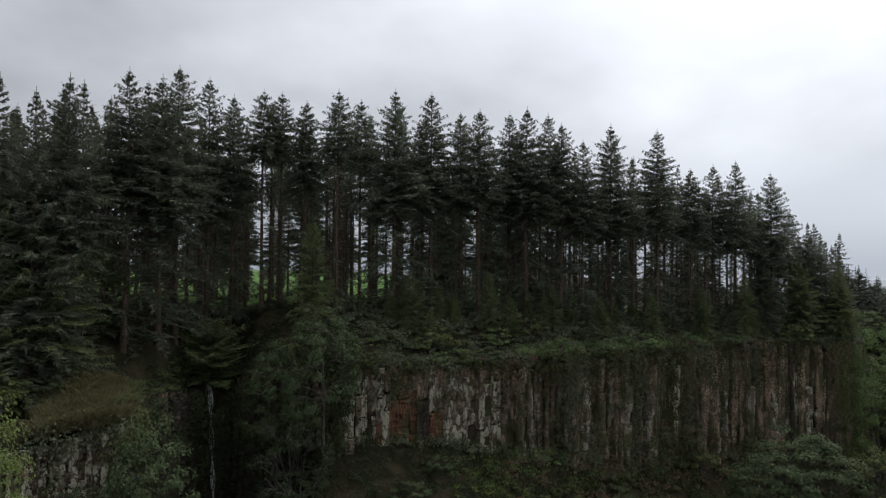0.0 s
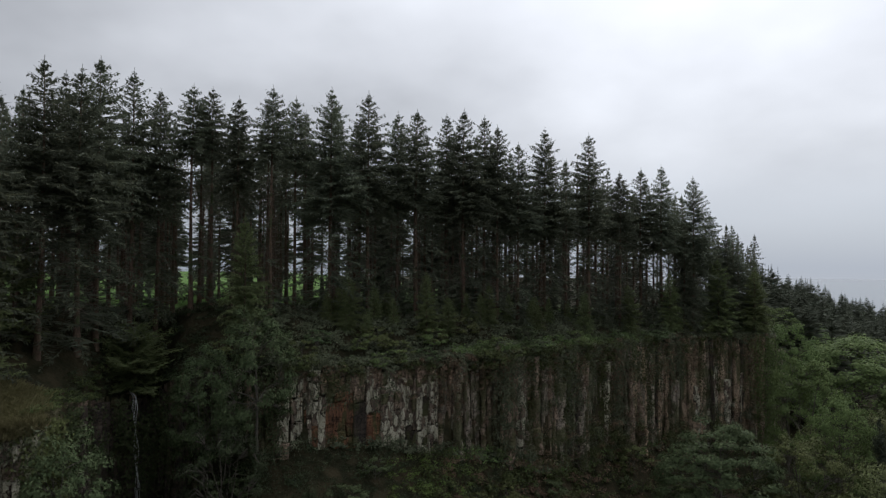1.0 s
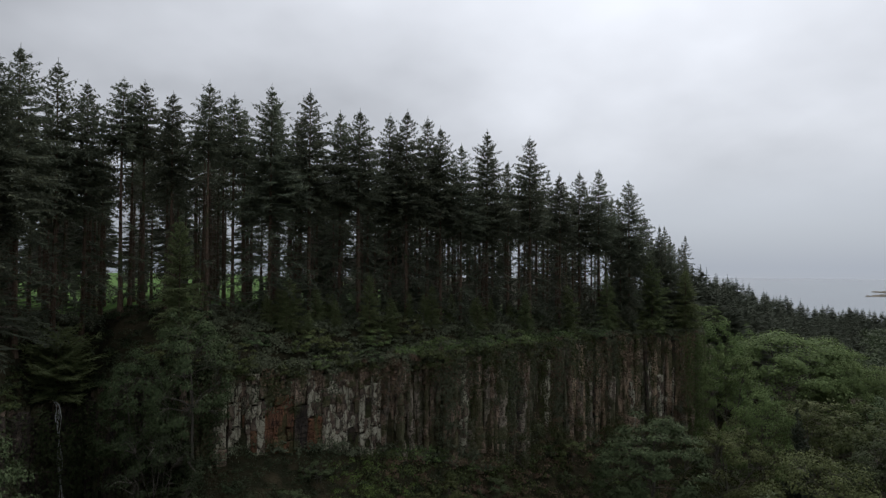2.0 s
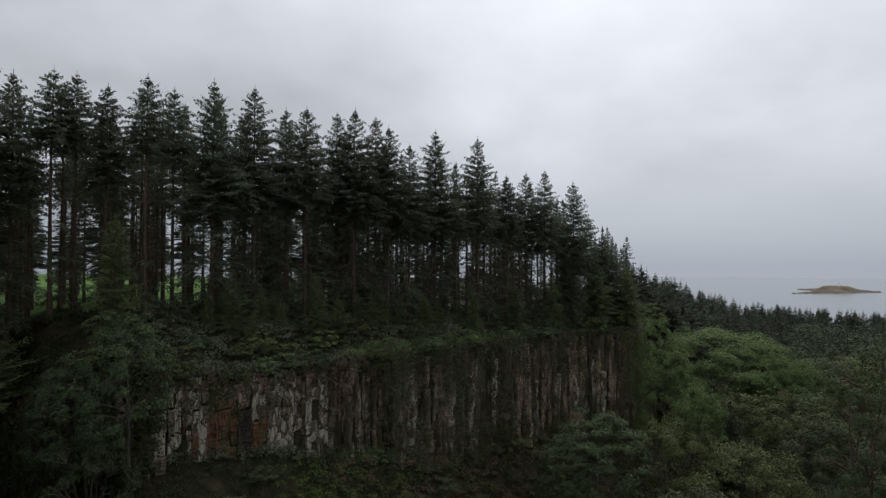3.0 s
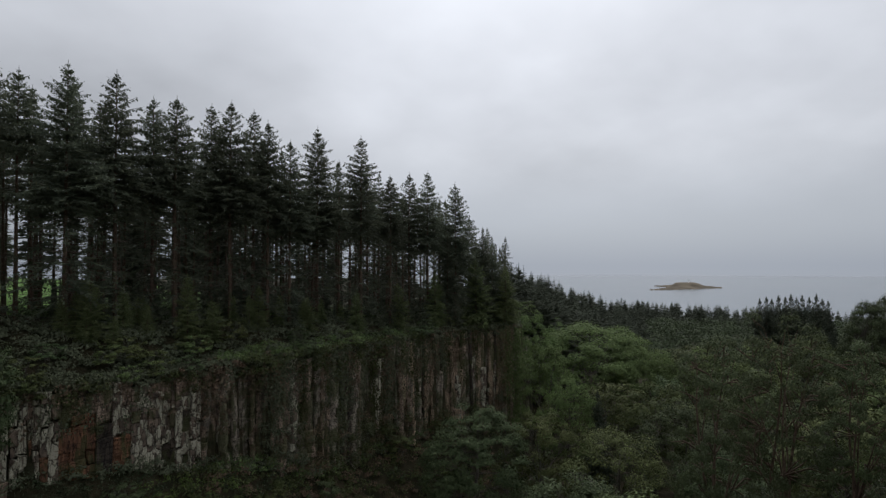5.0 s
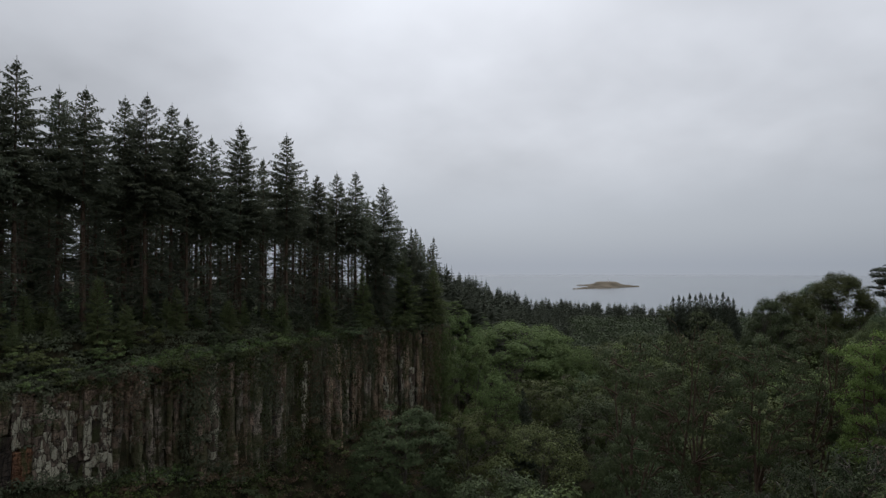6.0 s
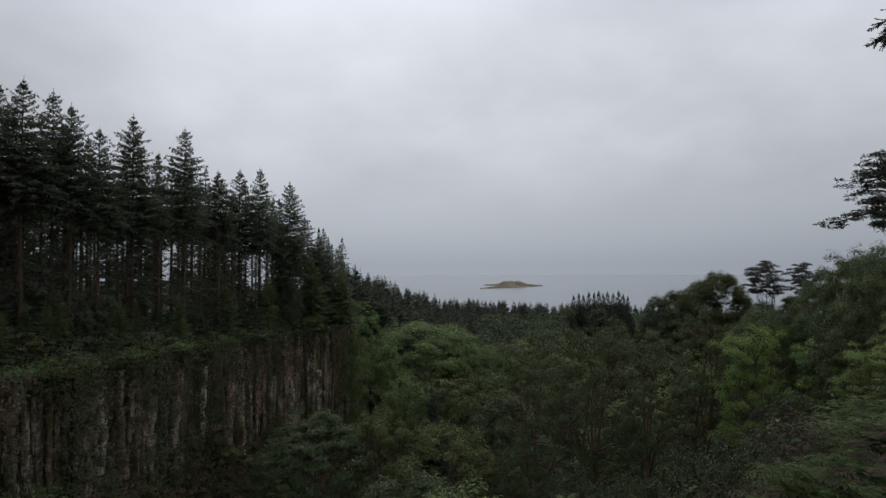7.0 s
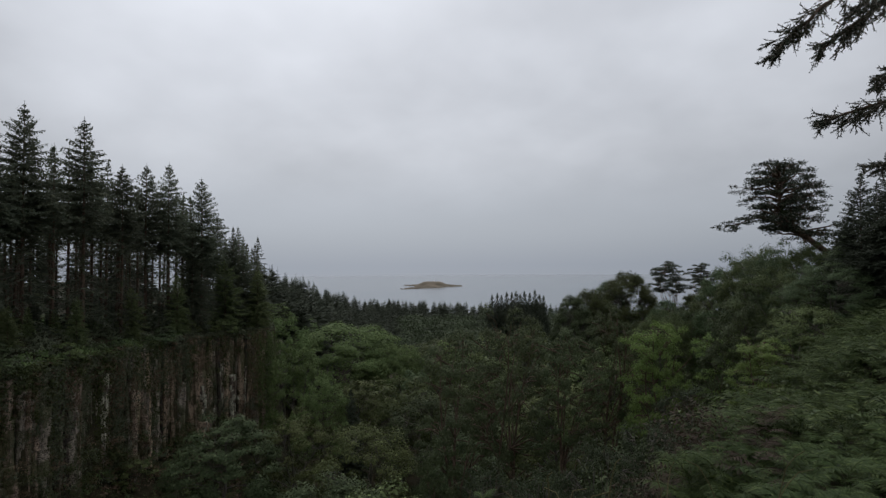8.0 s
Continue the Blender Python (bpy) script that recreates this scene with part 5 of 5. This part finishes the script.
def far_broadleaf(name, spots, seed, label, leaf=0.7):
    r = np.random.default_rng(seed)
    h = Heap()
    for x, y, z, tall, reach in spots:
        k = 16
        d = r.normal(size=(k, 3))
        d /= np.linalg.norm(d, axis=1)[:, None]
        d[:, 2] = np.abs(d[:, 2])
        c = np.array([x, y, z + tall * 0.55]) + d * [reach, reach, tall * 0.4] * r.uniform(0.7, 1.0, (k, 1))
        n = 16
        e = r.normal(size=(k * n, 3))
        e /= np.linalg.norm(e, axis=1)[:, None]
        e[:, 2] = np.abs(e[:, 2])
        q = np.repeat(c, n, 0) + e * reach * [0.36, 0.36, 0.26]
        h.leaves(q, e + [0, 0, 0.4] + 0.3 * r.normal(size=(k * n, 3)), leaf, r, 0.7)
    return tagged(part(name, h.mesh(name), LEAF_FAR), label, "broadleaved wood", kind="stuff")


spots = []
for _ in range(420):
    az, d = rr.uniform(47, 84), 130 + 280 * rr.random()
    if az < 56 and d > 0.72 * float(np.interp(az, RIDGE_AZ, RIDGE_D)):
        continue
    g = ground_at(az, d)
    tall = rr.uniform(9, 14)
    roof = float(np.interp(az, [36, 40, 50, 60, 66, 72, 84], [-5.0, -5.0, -4.6, -4.2, -3.6, -3.6, -2.4]))
    tall = min(tall, d * math.tan(radians(roof)) - g)
    if tall < 4:
        continue
    p = bearing(az, d, g)
    spots.append((p.x, p.y, p.z, tall, rr.uniform(3.5, 6.0)))
far_broadleaf("valley_wood", spots, 19, "dense green broadleaved wood down the valley")


# ---------------------------------------------------------------- pines on the near side
def build_pine(seed, tall, reach, lean=(0.0, 0.0), first=0.45, clumps=46, per=85, leaf=0.14, limb=1.0, low=None):
    """An old pine: bare leaning trunk, crooked limbs and flat plates of needles. lean: metres by which the top stands off, along x and y; low: end of a long lower limb."""
    r = np.random.default_rng(seed)
    tree = empty("pine_tree", Vector((0, 0, 0)))
    h, crown = Heap(), Heap()
    line = lambda q: np.array([lean[0] * float(smooth(0.25, 0.78, q)), lean[1] * float(smooth(0.25, 0.78, q)), tall * q * 0.93]) + np.array([0.25 * math.sin(5 * q), 0.2 * math.sin(4 * q + 1), 0]) * q
    qs = np.linspace(-0.04, 0.86, 11)
    h.tube([line(max(q, 0)) + [0, 0, min(q, 0) * tall] for q in qs], [tall * 0.026 * (1 - 0.80 * max(q, 0)) for q in qs], 8)
    for i in range(clumps):
        q = first + (1 - first) * (i + r.random()) / clumps
        p = line(min(1.0, q * 0.94))
        a = r.uniform(0, 6.28)
        swell = math.sin(math.pi * min(0.82, (q - first) / (1 - first) * 0.54 + 0.28)) ** 0.8
        l = reach * swell * r.uniform(0.45, 1.0)
        c = p + np.array([math.cos(a) * l, math.sin(a) * l, r.uniform(-0.05, 0.45) * l + 0.10 * tall * (q - 0.7)])
        m1, m2 = p + (c - p) * 0.35 + r.normal(size=3) * 0.14, p + (c - p) * 0.7 + r.normal(size=3) * 0.14 + [0, 0, 0.12]
        h.tube([p, m1, m2, c], [tall * 0.009 * limb, tall * 0.007 * limb, tall * 0.0045 * limb, 0.016], 5)
        for k in range(5):
            cc = c + r.normal(size=3) * np.array([0.5, 0.5, 0.16]) * (0.35 + 0.2 * reach)
            h.tube([m2, (m2 + cc) / 2 + [0, 0, 0.05], cc], [tall * 0.0025, 0.012, 0.006], 3)
            n = per // 4
            d = r.normal(size=(n, 3)) * [1, 1, 0.55] + [0, 0, 0.35]
            d /= np.linalg.norm(d, axis=1)[:, None]
            pos = cc + d * np.array([0.42, 0.42, 0.24]) * r.uniform(0.3, 1.0, (n, 1)) * (reach / 3.2) ** 0.5
            crown.leaves(pos, np.cross(d, r.normal(size=(n, 3))), leaf, r, 0.28, d * 2.0)
    if low is not None:
        p, c = line(0.60), np.array(low)
        limb_at = lambda q: p + (c - p) * q + np.array([0, 0, 0.5 * math.sin(3.1 * q) - 0.15 * math.sin(9 * q)])
        h.tube([limb_at(q) for q in np.linspace(0, 1, 8)], np.linspace(tall * 0.0075, 0.015, 8), 5)
        for q in np.repeat(np.linspace(0.45, 1.0, 9), 5):
            cc = limb_at(q) + r.normal(size=3) * [0.38, 0.38, 0.14]
            h.tube([limb_at(q * 0.95), cc], [0.016, 0.006], 3)
            d = r.normal(size=(36, 3)) * [1, 1, 0.55] + [0, 0, 0.3]
            d /= np.linalg.norm(d, axis=1)[:, None]
            crown.leaves(cc + d * [0.26, 0.26, 0.12] * r.uniform(0.3, 1.0, (36, 1)), np.cross(d, r.normal(size=(36, 3))), leaf, r, 0.28, d * 2.0)
    k = tall / float(np.quantile(np.concatenate(crown.v)[:, 2], 0.998))
    h.v, crown.v = [v * k for v in h.v], [v * k for v in crown.v]
    part("trunk", h.mesh("trunk"), BARK, tree, "leaning trunk with crooked limbs")
    part("crown", crown.mesh("crown"), PINE_NEEDLES, tree)
    return tree


def side_lean(az, across, away=0.0):
    """Metres across the line of sight (to the clockwise side) turned into x and y."""
    return across * math.cos(radians(az)) + away * math.sin(radians(az)), -across * math.sin(radians(az)) + away * math.cos(radians(az))


d = 40
g = ground_at(87.1, d)
tall = d * math.tan(radians(8.6)) - g
old_pine = build_pine(71, tall, 1.85, side_lean(87.1, -4.1), 0.61, 84, 210, 0.14, 0.75, (*side_lean(87.1, -6.7), 2.0 - g))
old_pine.matrix_basis = Matrix.Translation(bearing(87.1, d, g))
tagged(old_pine, "old pine with leaning trunk and flat dark crown", "pine tree")
for seed, az, el, d, reach, stems in [(72, 72.1, 0.25, 62, 2.0, 2), (73, 74.9, 0.05, 66, 1.5, 2)]:
    g = ground_at(az, d)
    tall = d * math.tan(radians(el)) - g
    p = build_broadleaf(seed, tall, reach, 1 - 4.6 / tall, 80, 120, 0.14, PINE_NEEDLES, BARK, 1, 0.5, "pine_tree", stems, -0.75, (0.16, 0.30), 1.0)
    k = tall / SPAN[p][0]
    p.matrix_basis = Matrix.LocRotScale(bearing(az, d, g), None, (1, 1, k))
    tagged(p, "flat-topped pine above the broadleaved wood", "pine tree", "pines on the slope")

slope_spruce = build_spruce(26, 22, 0.25, 5.0, 0.36, 8, 0.32, 0.4, mat=PINE_NEEDLES)
for az, el, d, form in [(86.0, 4.6, 35, 0), (86.7, 7.0, 33, 1), (88.6, 8.0, 30, 3), (91.0, 10.5, 28, 1), (85.6, 3.0, 36, 0), (93.5, 12, 30, 3), (87.7, 6.2, 31, 0), (89.8, 9.4, 31, 0)]:
    g = ground_at(az, d)
    k = (d * math.tan(radians(el)) - g) / 22.0
    set_thing(slope_spruce, bearing(az, d, g), rng.uniform(0, 6.28), (k * 1.25, k * 1.25, k), "dark spruce on the near slope", "spruce tree", "spruces of the near slope")


# ---------------------------------------------------------------- the spruce beside the viewpoint, whose limbs hang into view
def build_overhanging_spruce():
    r = np.random.default_rng(55)
    foot = bearing(101, 7.2)
    foot.z = EYE + ground_at(101, 7.2)
    tree = empty("overhanging_spruce", foot)
    o = np.array(foot)
    h = Heap()
    h.tube([(0, 0, z) for z in (-0.4, 0, 2, 5, 9, 13)], [0.42, 0.30, 0.26, 0.21, 0.13, 0.02], 10)
    part("trunk", h.mesh("trunk"), BARK, tree)
    # limbs: bearing, elevation and distance along each
    limbs = [[(100, 26.5, 7.1), (92, 23.6, 6.6), (87.5, 21.8, 6.4), (84.2, 19.8, 6.2), (82.2, 18.2, 6.1), (81.0, 17.1, 6.0)],
             [(100, 23.5, 7.1), (93, 21.0, 6.8), (88.4, 19.3, 6.5), (86.2, 18.1, 6.4), (84.7, 16.8, 6.3)],
             [(100, 26.0, 6.9), (93, 22.6, 6.5), (89.0, 20.9, 6.2), (86.6, 19.4, 6.0)],
             [(100, 16.5, 7.1), (93, 14.3, 6.8), (89.5, 12.6, 6.6), (86.6, 11.9, 6.5), (84.3, 11.3, 6.4)],
             [(100, 19.0, 7.1), (94, 17.2, 6.8), (90.5, 15.4, 6.6), (88.0, 14.0, 6.5)],
             [(100, 12.0, 7.1), (94, 10.0, 6.9), (90.0, 8.4, 6.8), (87.0, 7.9, 6.7)],
             [(100, 30.0, 7.1), (112, 29, 5.6), (122, 27, 4.9)], [(100, 34.0, 7.1), (104, 32, 8.3), (106, 29, 9.5)],
             [(100, 20.0, 7.1), (110, 17, 7.6), (118, 13, 8.2)]]
    for pts in limbs:
        p = np.array([np.array(bearing(a, d, d * math.tan(radians(e)))) - o for a, e, d in pts])
        t = np.linspace(0, 1, len(p))
        tt = np.linspace(0, 1, 46)
        c = np.stack([np.interp(tt, t, p[:, k]) for k in range(3)], -1)
        for _ in range(3):
            c[1:-1] = (c[:-2] + c[1:-1] + c[2:]) / 3
        c += np.cumsum(r.normal(size=c.shape) * 0.004, axis=0)
        h = Heap()
        length = np.linalg.norm(np.diff(c, axis=0), axis=1).sum()
        h.tube(c, 0.030 * (1 - tt) ** 0.8 + 0.005, 6)
        limb = part("limb", h.mesh("limb"), BARK, tree)
        h, hb = Heap(), Heap()
        way = np.gradient(c, axis=0)
        way /= np.linalg.norm(way, axis=1)[:, None]
        for q in np.concatenate([r.uniform(0.22, 1.0, int(length * 19)), [0.985, 0.99, 0.995]]):
            i = min(44, int(q * 45))
            w = way[i]
            side = np.cross(w, [0, 0, 1.0])
            side /= np.linalg.norm(side)
            l = (0.13 + 0.30 * (1 - q) ** 0.6) * r.uniform(0.55, 1.2)
            d = w * r.uniform(0.75, 1.2) + side * r.normal() * 0.45 + np.array([0, 0, 1.0]) * r.uniform(-0.75, 0.30)
            d /= np.linalg.norm(d)
            shoots = [(c[i], d, l)]
            for u in r.uniform(0.25, 0.95, 5):
                e = d * 0.9 + 0.55 * r.normal(size=3) + np.array([0, 0, -0.15])
                shoots.append((c[i] + d * l * u, e / np.linalg.norm(e), l * r.uniform(0.25, 0.5)))
            for p0, e, ln in shoots:
                t2 = np.linspace(0, 1, 5)[:, None]
                hb.tube(p0 + e * ln * t2 + np.array([0, 0, 0.10]) * ln * t2 ** 2, 0.005 * (1 - t2[:, 0]) + 0.0015, 3)
                m = max(8, int(ln * 150))
                u = r.random(m)
                base = p0 + e * ln * u[:, None] + np.array([0, 0, 0.10]) * ln * (u ** 2)[:, None]
                nd = e * 1.3 + 0.75 * r.normal(size=(m, 3))
                nd /= np.linalg.norm(nd, axis=1)[:, None]
                h.leaves(base + nd * 0.010, np.cross(nd, r.normal(size=(m, 3))), 0.034, r, 0.20, nd * 3)
        part("twig", hb.mesh("twig"), DEAD, limb, "thin brown side twigs")["kind"] = "stuff"
        part("needles", h.mesh("needles"), PINE_NEEDLES, limb, "dark green needles")["kind"] = "stuff"
    tagged(tree, "spruce with drooping limbs reaching over the viewpoint", "spruce tree")


build_overhanging_spruce()


# ---------------------------------------------------------------- bracken slope
def frond(h, foot, a, length, r, fine):
    """A fern frond that arches over: paired side leaflets, cut again into small lobes where it stands near."""
    way = np.array([math.cos(a), math.sin(a), 0.0])
    side = np.array([-way[1], way[0], 0.0])
    n = 14 if fine else 12
    s = np.linspace(0.0, 1.0, n)
    droop = r.uniform(0.45, 0.75)
    arch = np.stack([way * (q * 0.80) + np.array([0, 0, 0.62 * q - droop * q ** 2.2]) for q in s]) * length + foot
    h.tube(arch[::3], np.linspace(0.006, 0.002, len(arch[::3])), 3)
    s2 = np.linspace(0.16, 0.985, n)
    p = np.stack([np.interp(s2, s, arch[:, k]) for k in range(3)], -1)
    l = length * 0.25 * np.minimum(1, (1.02 - s2) * 1.35) * r.uniform(0.8, 1.15, n)
    tan = np.gradient(p, axis=0)
    tan /= np.linalg.norm(tan, axis=1)[:, None]
    for sign in (-1, 1):
        d = tan * 0.45 + sign * side * 0.95 + np.array([0, 0, -0.12]) + 0.10 * r.normal(size=(n, 3))
        d /= np.linalg.norm(d, axis=1)[:, None]
        w = tan - d * (tan * d).sum(1)[:, None]
        w /= np.linalg.norm(w, axis=1)[:, None]
        k = (l * (0.07 if fine else 0.09))[:, None]
        h.quads(np.stack([p, p + d * l[:, None] * 0.35 + w * k, p + d * l[:, None] + [0, 0, -0.02], p + d * l[:, None] * 0.35 - w * k], 1))
        if not fine:
            continue
        for u in (0.15, 0.38, 0.62):
            base = p + d * (l * u)[:, None]
            m = (l * 0.26 * (1.1 - u))[:, None]
            for sg in (-1, 1):
                e = w * sg + d * 0.55
                h.quads(np.stack([base, base + e * m * 0.5 + d * m * 0.2, base + e * m, base + e * m * 0.45 - d * m * 0.2], 1))


def fern_plant(seed, fine):
    """The corners of one plant's leaves: six to eight fronds that spread from the head of a short stem."""
    r = np.random.default_rng(seed)
    h = Heap()
    top = np.array([r.uniform(-0.08, 0.08), r.uniform(-0.08, 0.08), r.uniform(0.25, 0.55)])
    h.tube([np.zeros(3), top / 2, top], [0.010, 0.008, 0.006], 3)
    a0 = r.uniform(0, 6.28)
    for i in range(6):
        frond(h, top - [0, 0, r.uniform(0, 0.2)], a0 + i * 1.05 + r.uniform(-0.3, 0.3), r.uniform(0.55, 0.95), r, fine)
    return np.concatenate(h.v), np.concatenate(h.f)


def build_bracken():
    r = np.random.default_rng(66)
    far, near, dry = Heap(), Heap(), Heap()
    fine = [fern_plant(200 + i, True) for i in range(9)]
    plain = [fern_plant(220 + i, False) for i in range(9)]

    def stand(heap, plant, az, d):
        v, f = plant
        a, k = r.uniform(0, 6.28), r.uniform(0.7, 1.2)
        turned = np.stack([v[:, 0] * math.cos(a) - v[:, 1] * math.sin(a), v[:, 0] * math.sin(a) + v[:, 1] * math.cos(a), v[:, 2] * r.uniform(0.8, 1.25)], -1)
        lean = np.array([r.uniform(-0.25, 0.25), r.uniform(-0.25, 0.25), 0]) * v[:, 2:3]
        heap.add(turned * k + lean + np.array(bearing(az, d, ground_at(az, d))), f)

    count = 0
    while count < 1700:
        az = r.uniform(73.2, 97)
        d = 6.9 + 34.6 * r.random() ** 0.95
        rim = float(np.interp(az, RIM_AZ, RIM_D))
        if d > rim + 0.7 or az < 75.4 + 0.45 * max(0.0, 9 - d):
            continue
        count += 1
        close = d < 11.2 and az < 89
        if d < 14 and r.random() < 0.40:  # gaps between the plants
            continue
        stand(near if close else far, (fine if close else plain)[int(r.integers(9))], az, d)
    fresh = Heap()
    for _ in range(46):
        d = r.uniform(7.6, 9.6)
        stand(fresh, fine[int(r.integers(9))], r.uniform(72.6 + 0.9 * (d - 7.6), 79.5), d)
    tagged(part("fresh_bracken", fresh.mesh("fresh_bracken"), FERN_FRESH), "fresh yellow-green bracken low on the slope", "bracken", kind="stuff")
    # ferns rooted on the drop at the viewer's feet, their heads just in view
    for az, d, head in [(55.0, 3.7, -1.44), (58.4, 3.8, -1.53), (72.0, 7.0, -2.7), (74.0, 8.5, -3.0), (75.0, 9.5, -3.3)]:
        foot = np.array(bearing(az, d, ground_at(az, d)))
        top = np.array(bearing(az, d, head))
        near.tube([foot, (foot + top) / 2 + [0.02, 0.01, 0], top], [0.008, 0.006, 0.004], 4)
        for k in range(5):
            frond(near, top - [0, 0, r.uniform(0, 0.06)], k * 1.26 + r.uniform(-0.3, 0.3), r.uniform(0.15, 0.24) if d < 5 else r.uniform(0.30, 0.50), r, True)
    for _ in range(90):
        az = r.uniform(68, 80)
        d = float(np.interp(az, RIM_AZ, RIM_D)) + r.uniform(-0.5, 2.0)
        frond(dry, np.array(bearing(az, d, ground_at(az, d))), r.uniform(0, 6.28), r.uniform(0.7, 1.2), r, False)
    for _ in range(34):  # a withered streak among the green
        q = r.random()
        az, d = 78.4 + 1.8 * q + r.normal(0, 0.15), 8.2 + 3.4 * q
        frond(dry, np.array(bearing(az, d, ground_at(az, d) + r.uniform(0.45, 0.75))), r.uniform(0, 6.28), r.uniform(0.4, 0.8), r, False)
    tagged(part("near_bracken", near.mesh("near_bracken"), FERN), "green bracken fronds on the slope beside the viewpoint", "bracken", kind="stuff")
    tagged(part("bracken", far.mesh("bracken"), FERN), "bank of green bracken climbing the slope", "bracken", kind="stuff")
    tagged(part("withered_bracken", dry.mesh("withered_bracken"), DRY_FERN), "withered brown bracken at the edge of the slope", "bracken", kind="stuff")


build_bracken()
dry_spots = []
for _ in range(48):
    az = ur.uniform(66.5, 75.0)
    dry_spots.append(np.array(bearing(az, ur.uniform(9.5, 15), 0)))
dry_spots = np.array(dry_spots)
dry_spots[:, 2] = EYE + height(dry_spots[:, 0], dry_spots[:, 1]) + ur.uniform(0.2, 1.3, len(dry_spots))
thicket("dead_scrub", dry_spots, 0.65, 90, 0.09, DRY_FERN, "tangle of dead brown scrub at the edge of the bracken", "scrub", 31, 0.8, 0.35)


def build_stalks():
    """Dry grass stalks that lean over the edge at the viewer's feet."""
    r = np.random.default_rng(88)
    h = Heap()
    # bearing, distance, metres of lean, elevation of the tip
    for az, d, lean_, el in [(66.1, 4.0, 0.09, -17.3), (61.0, 3.7, 0.02, -18.8), (60.4, 3.7, 0.22, -20.0), (61.0, 3.8, 0.30, -20.3), (59.9, 3.7, -0.15, -20.6), (71.4, 4.6, 0.05, -17.2),
                             (72.0, 4.8, -0.10, -17.8), (78.9, 6.2, 0.35, -16.4), (79.6, 6.4, 0.25, -15.2), (77.0, 6.0, -0.3, -17.0), (64.6, 3.9, -0.2, -20.2), (52.3, 3.6, 0.08, -20.6)]:
        tall = d * math.tan(radians(el)) - ground_at(az, d)
        p = np.array(bearing(az, d, ground_at(az, d)))
        ax, ay = side_lean(az, lean_)
        q = np.linspace(0, 1, 8)[:, None]
        c = p + np.array([ax, ay, 0]) * q ** 2 * 1.3 + np.array([0, 0, 1.0]) * tall * (q * 1.5 - 0.5 * q ** 3) + r.normal(size=(8, 3)) * 0.008
        h.tube(c, np.linspace(0.007, 0.0032, 8), 4)
    tagged(part("grass_stalks", h.mesh("grass_stalks"), GRASS_TUFT), "thin dry grass stalks at the edge of the drop", "grass", kind="stuff")


build_stalks()
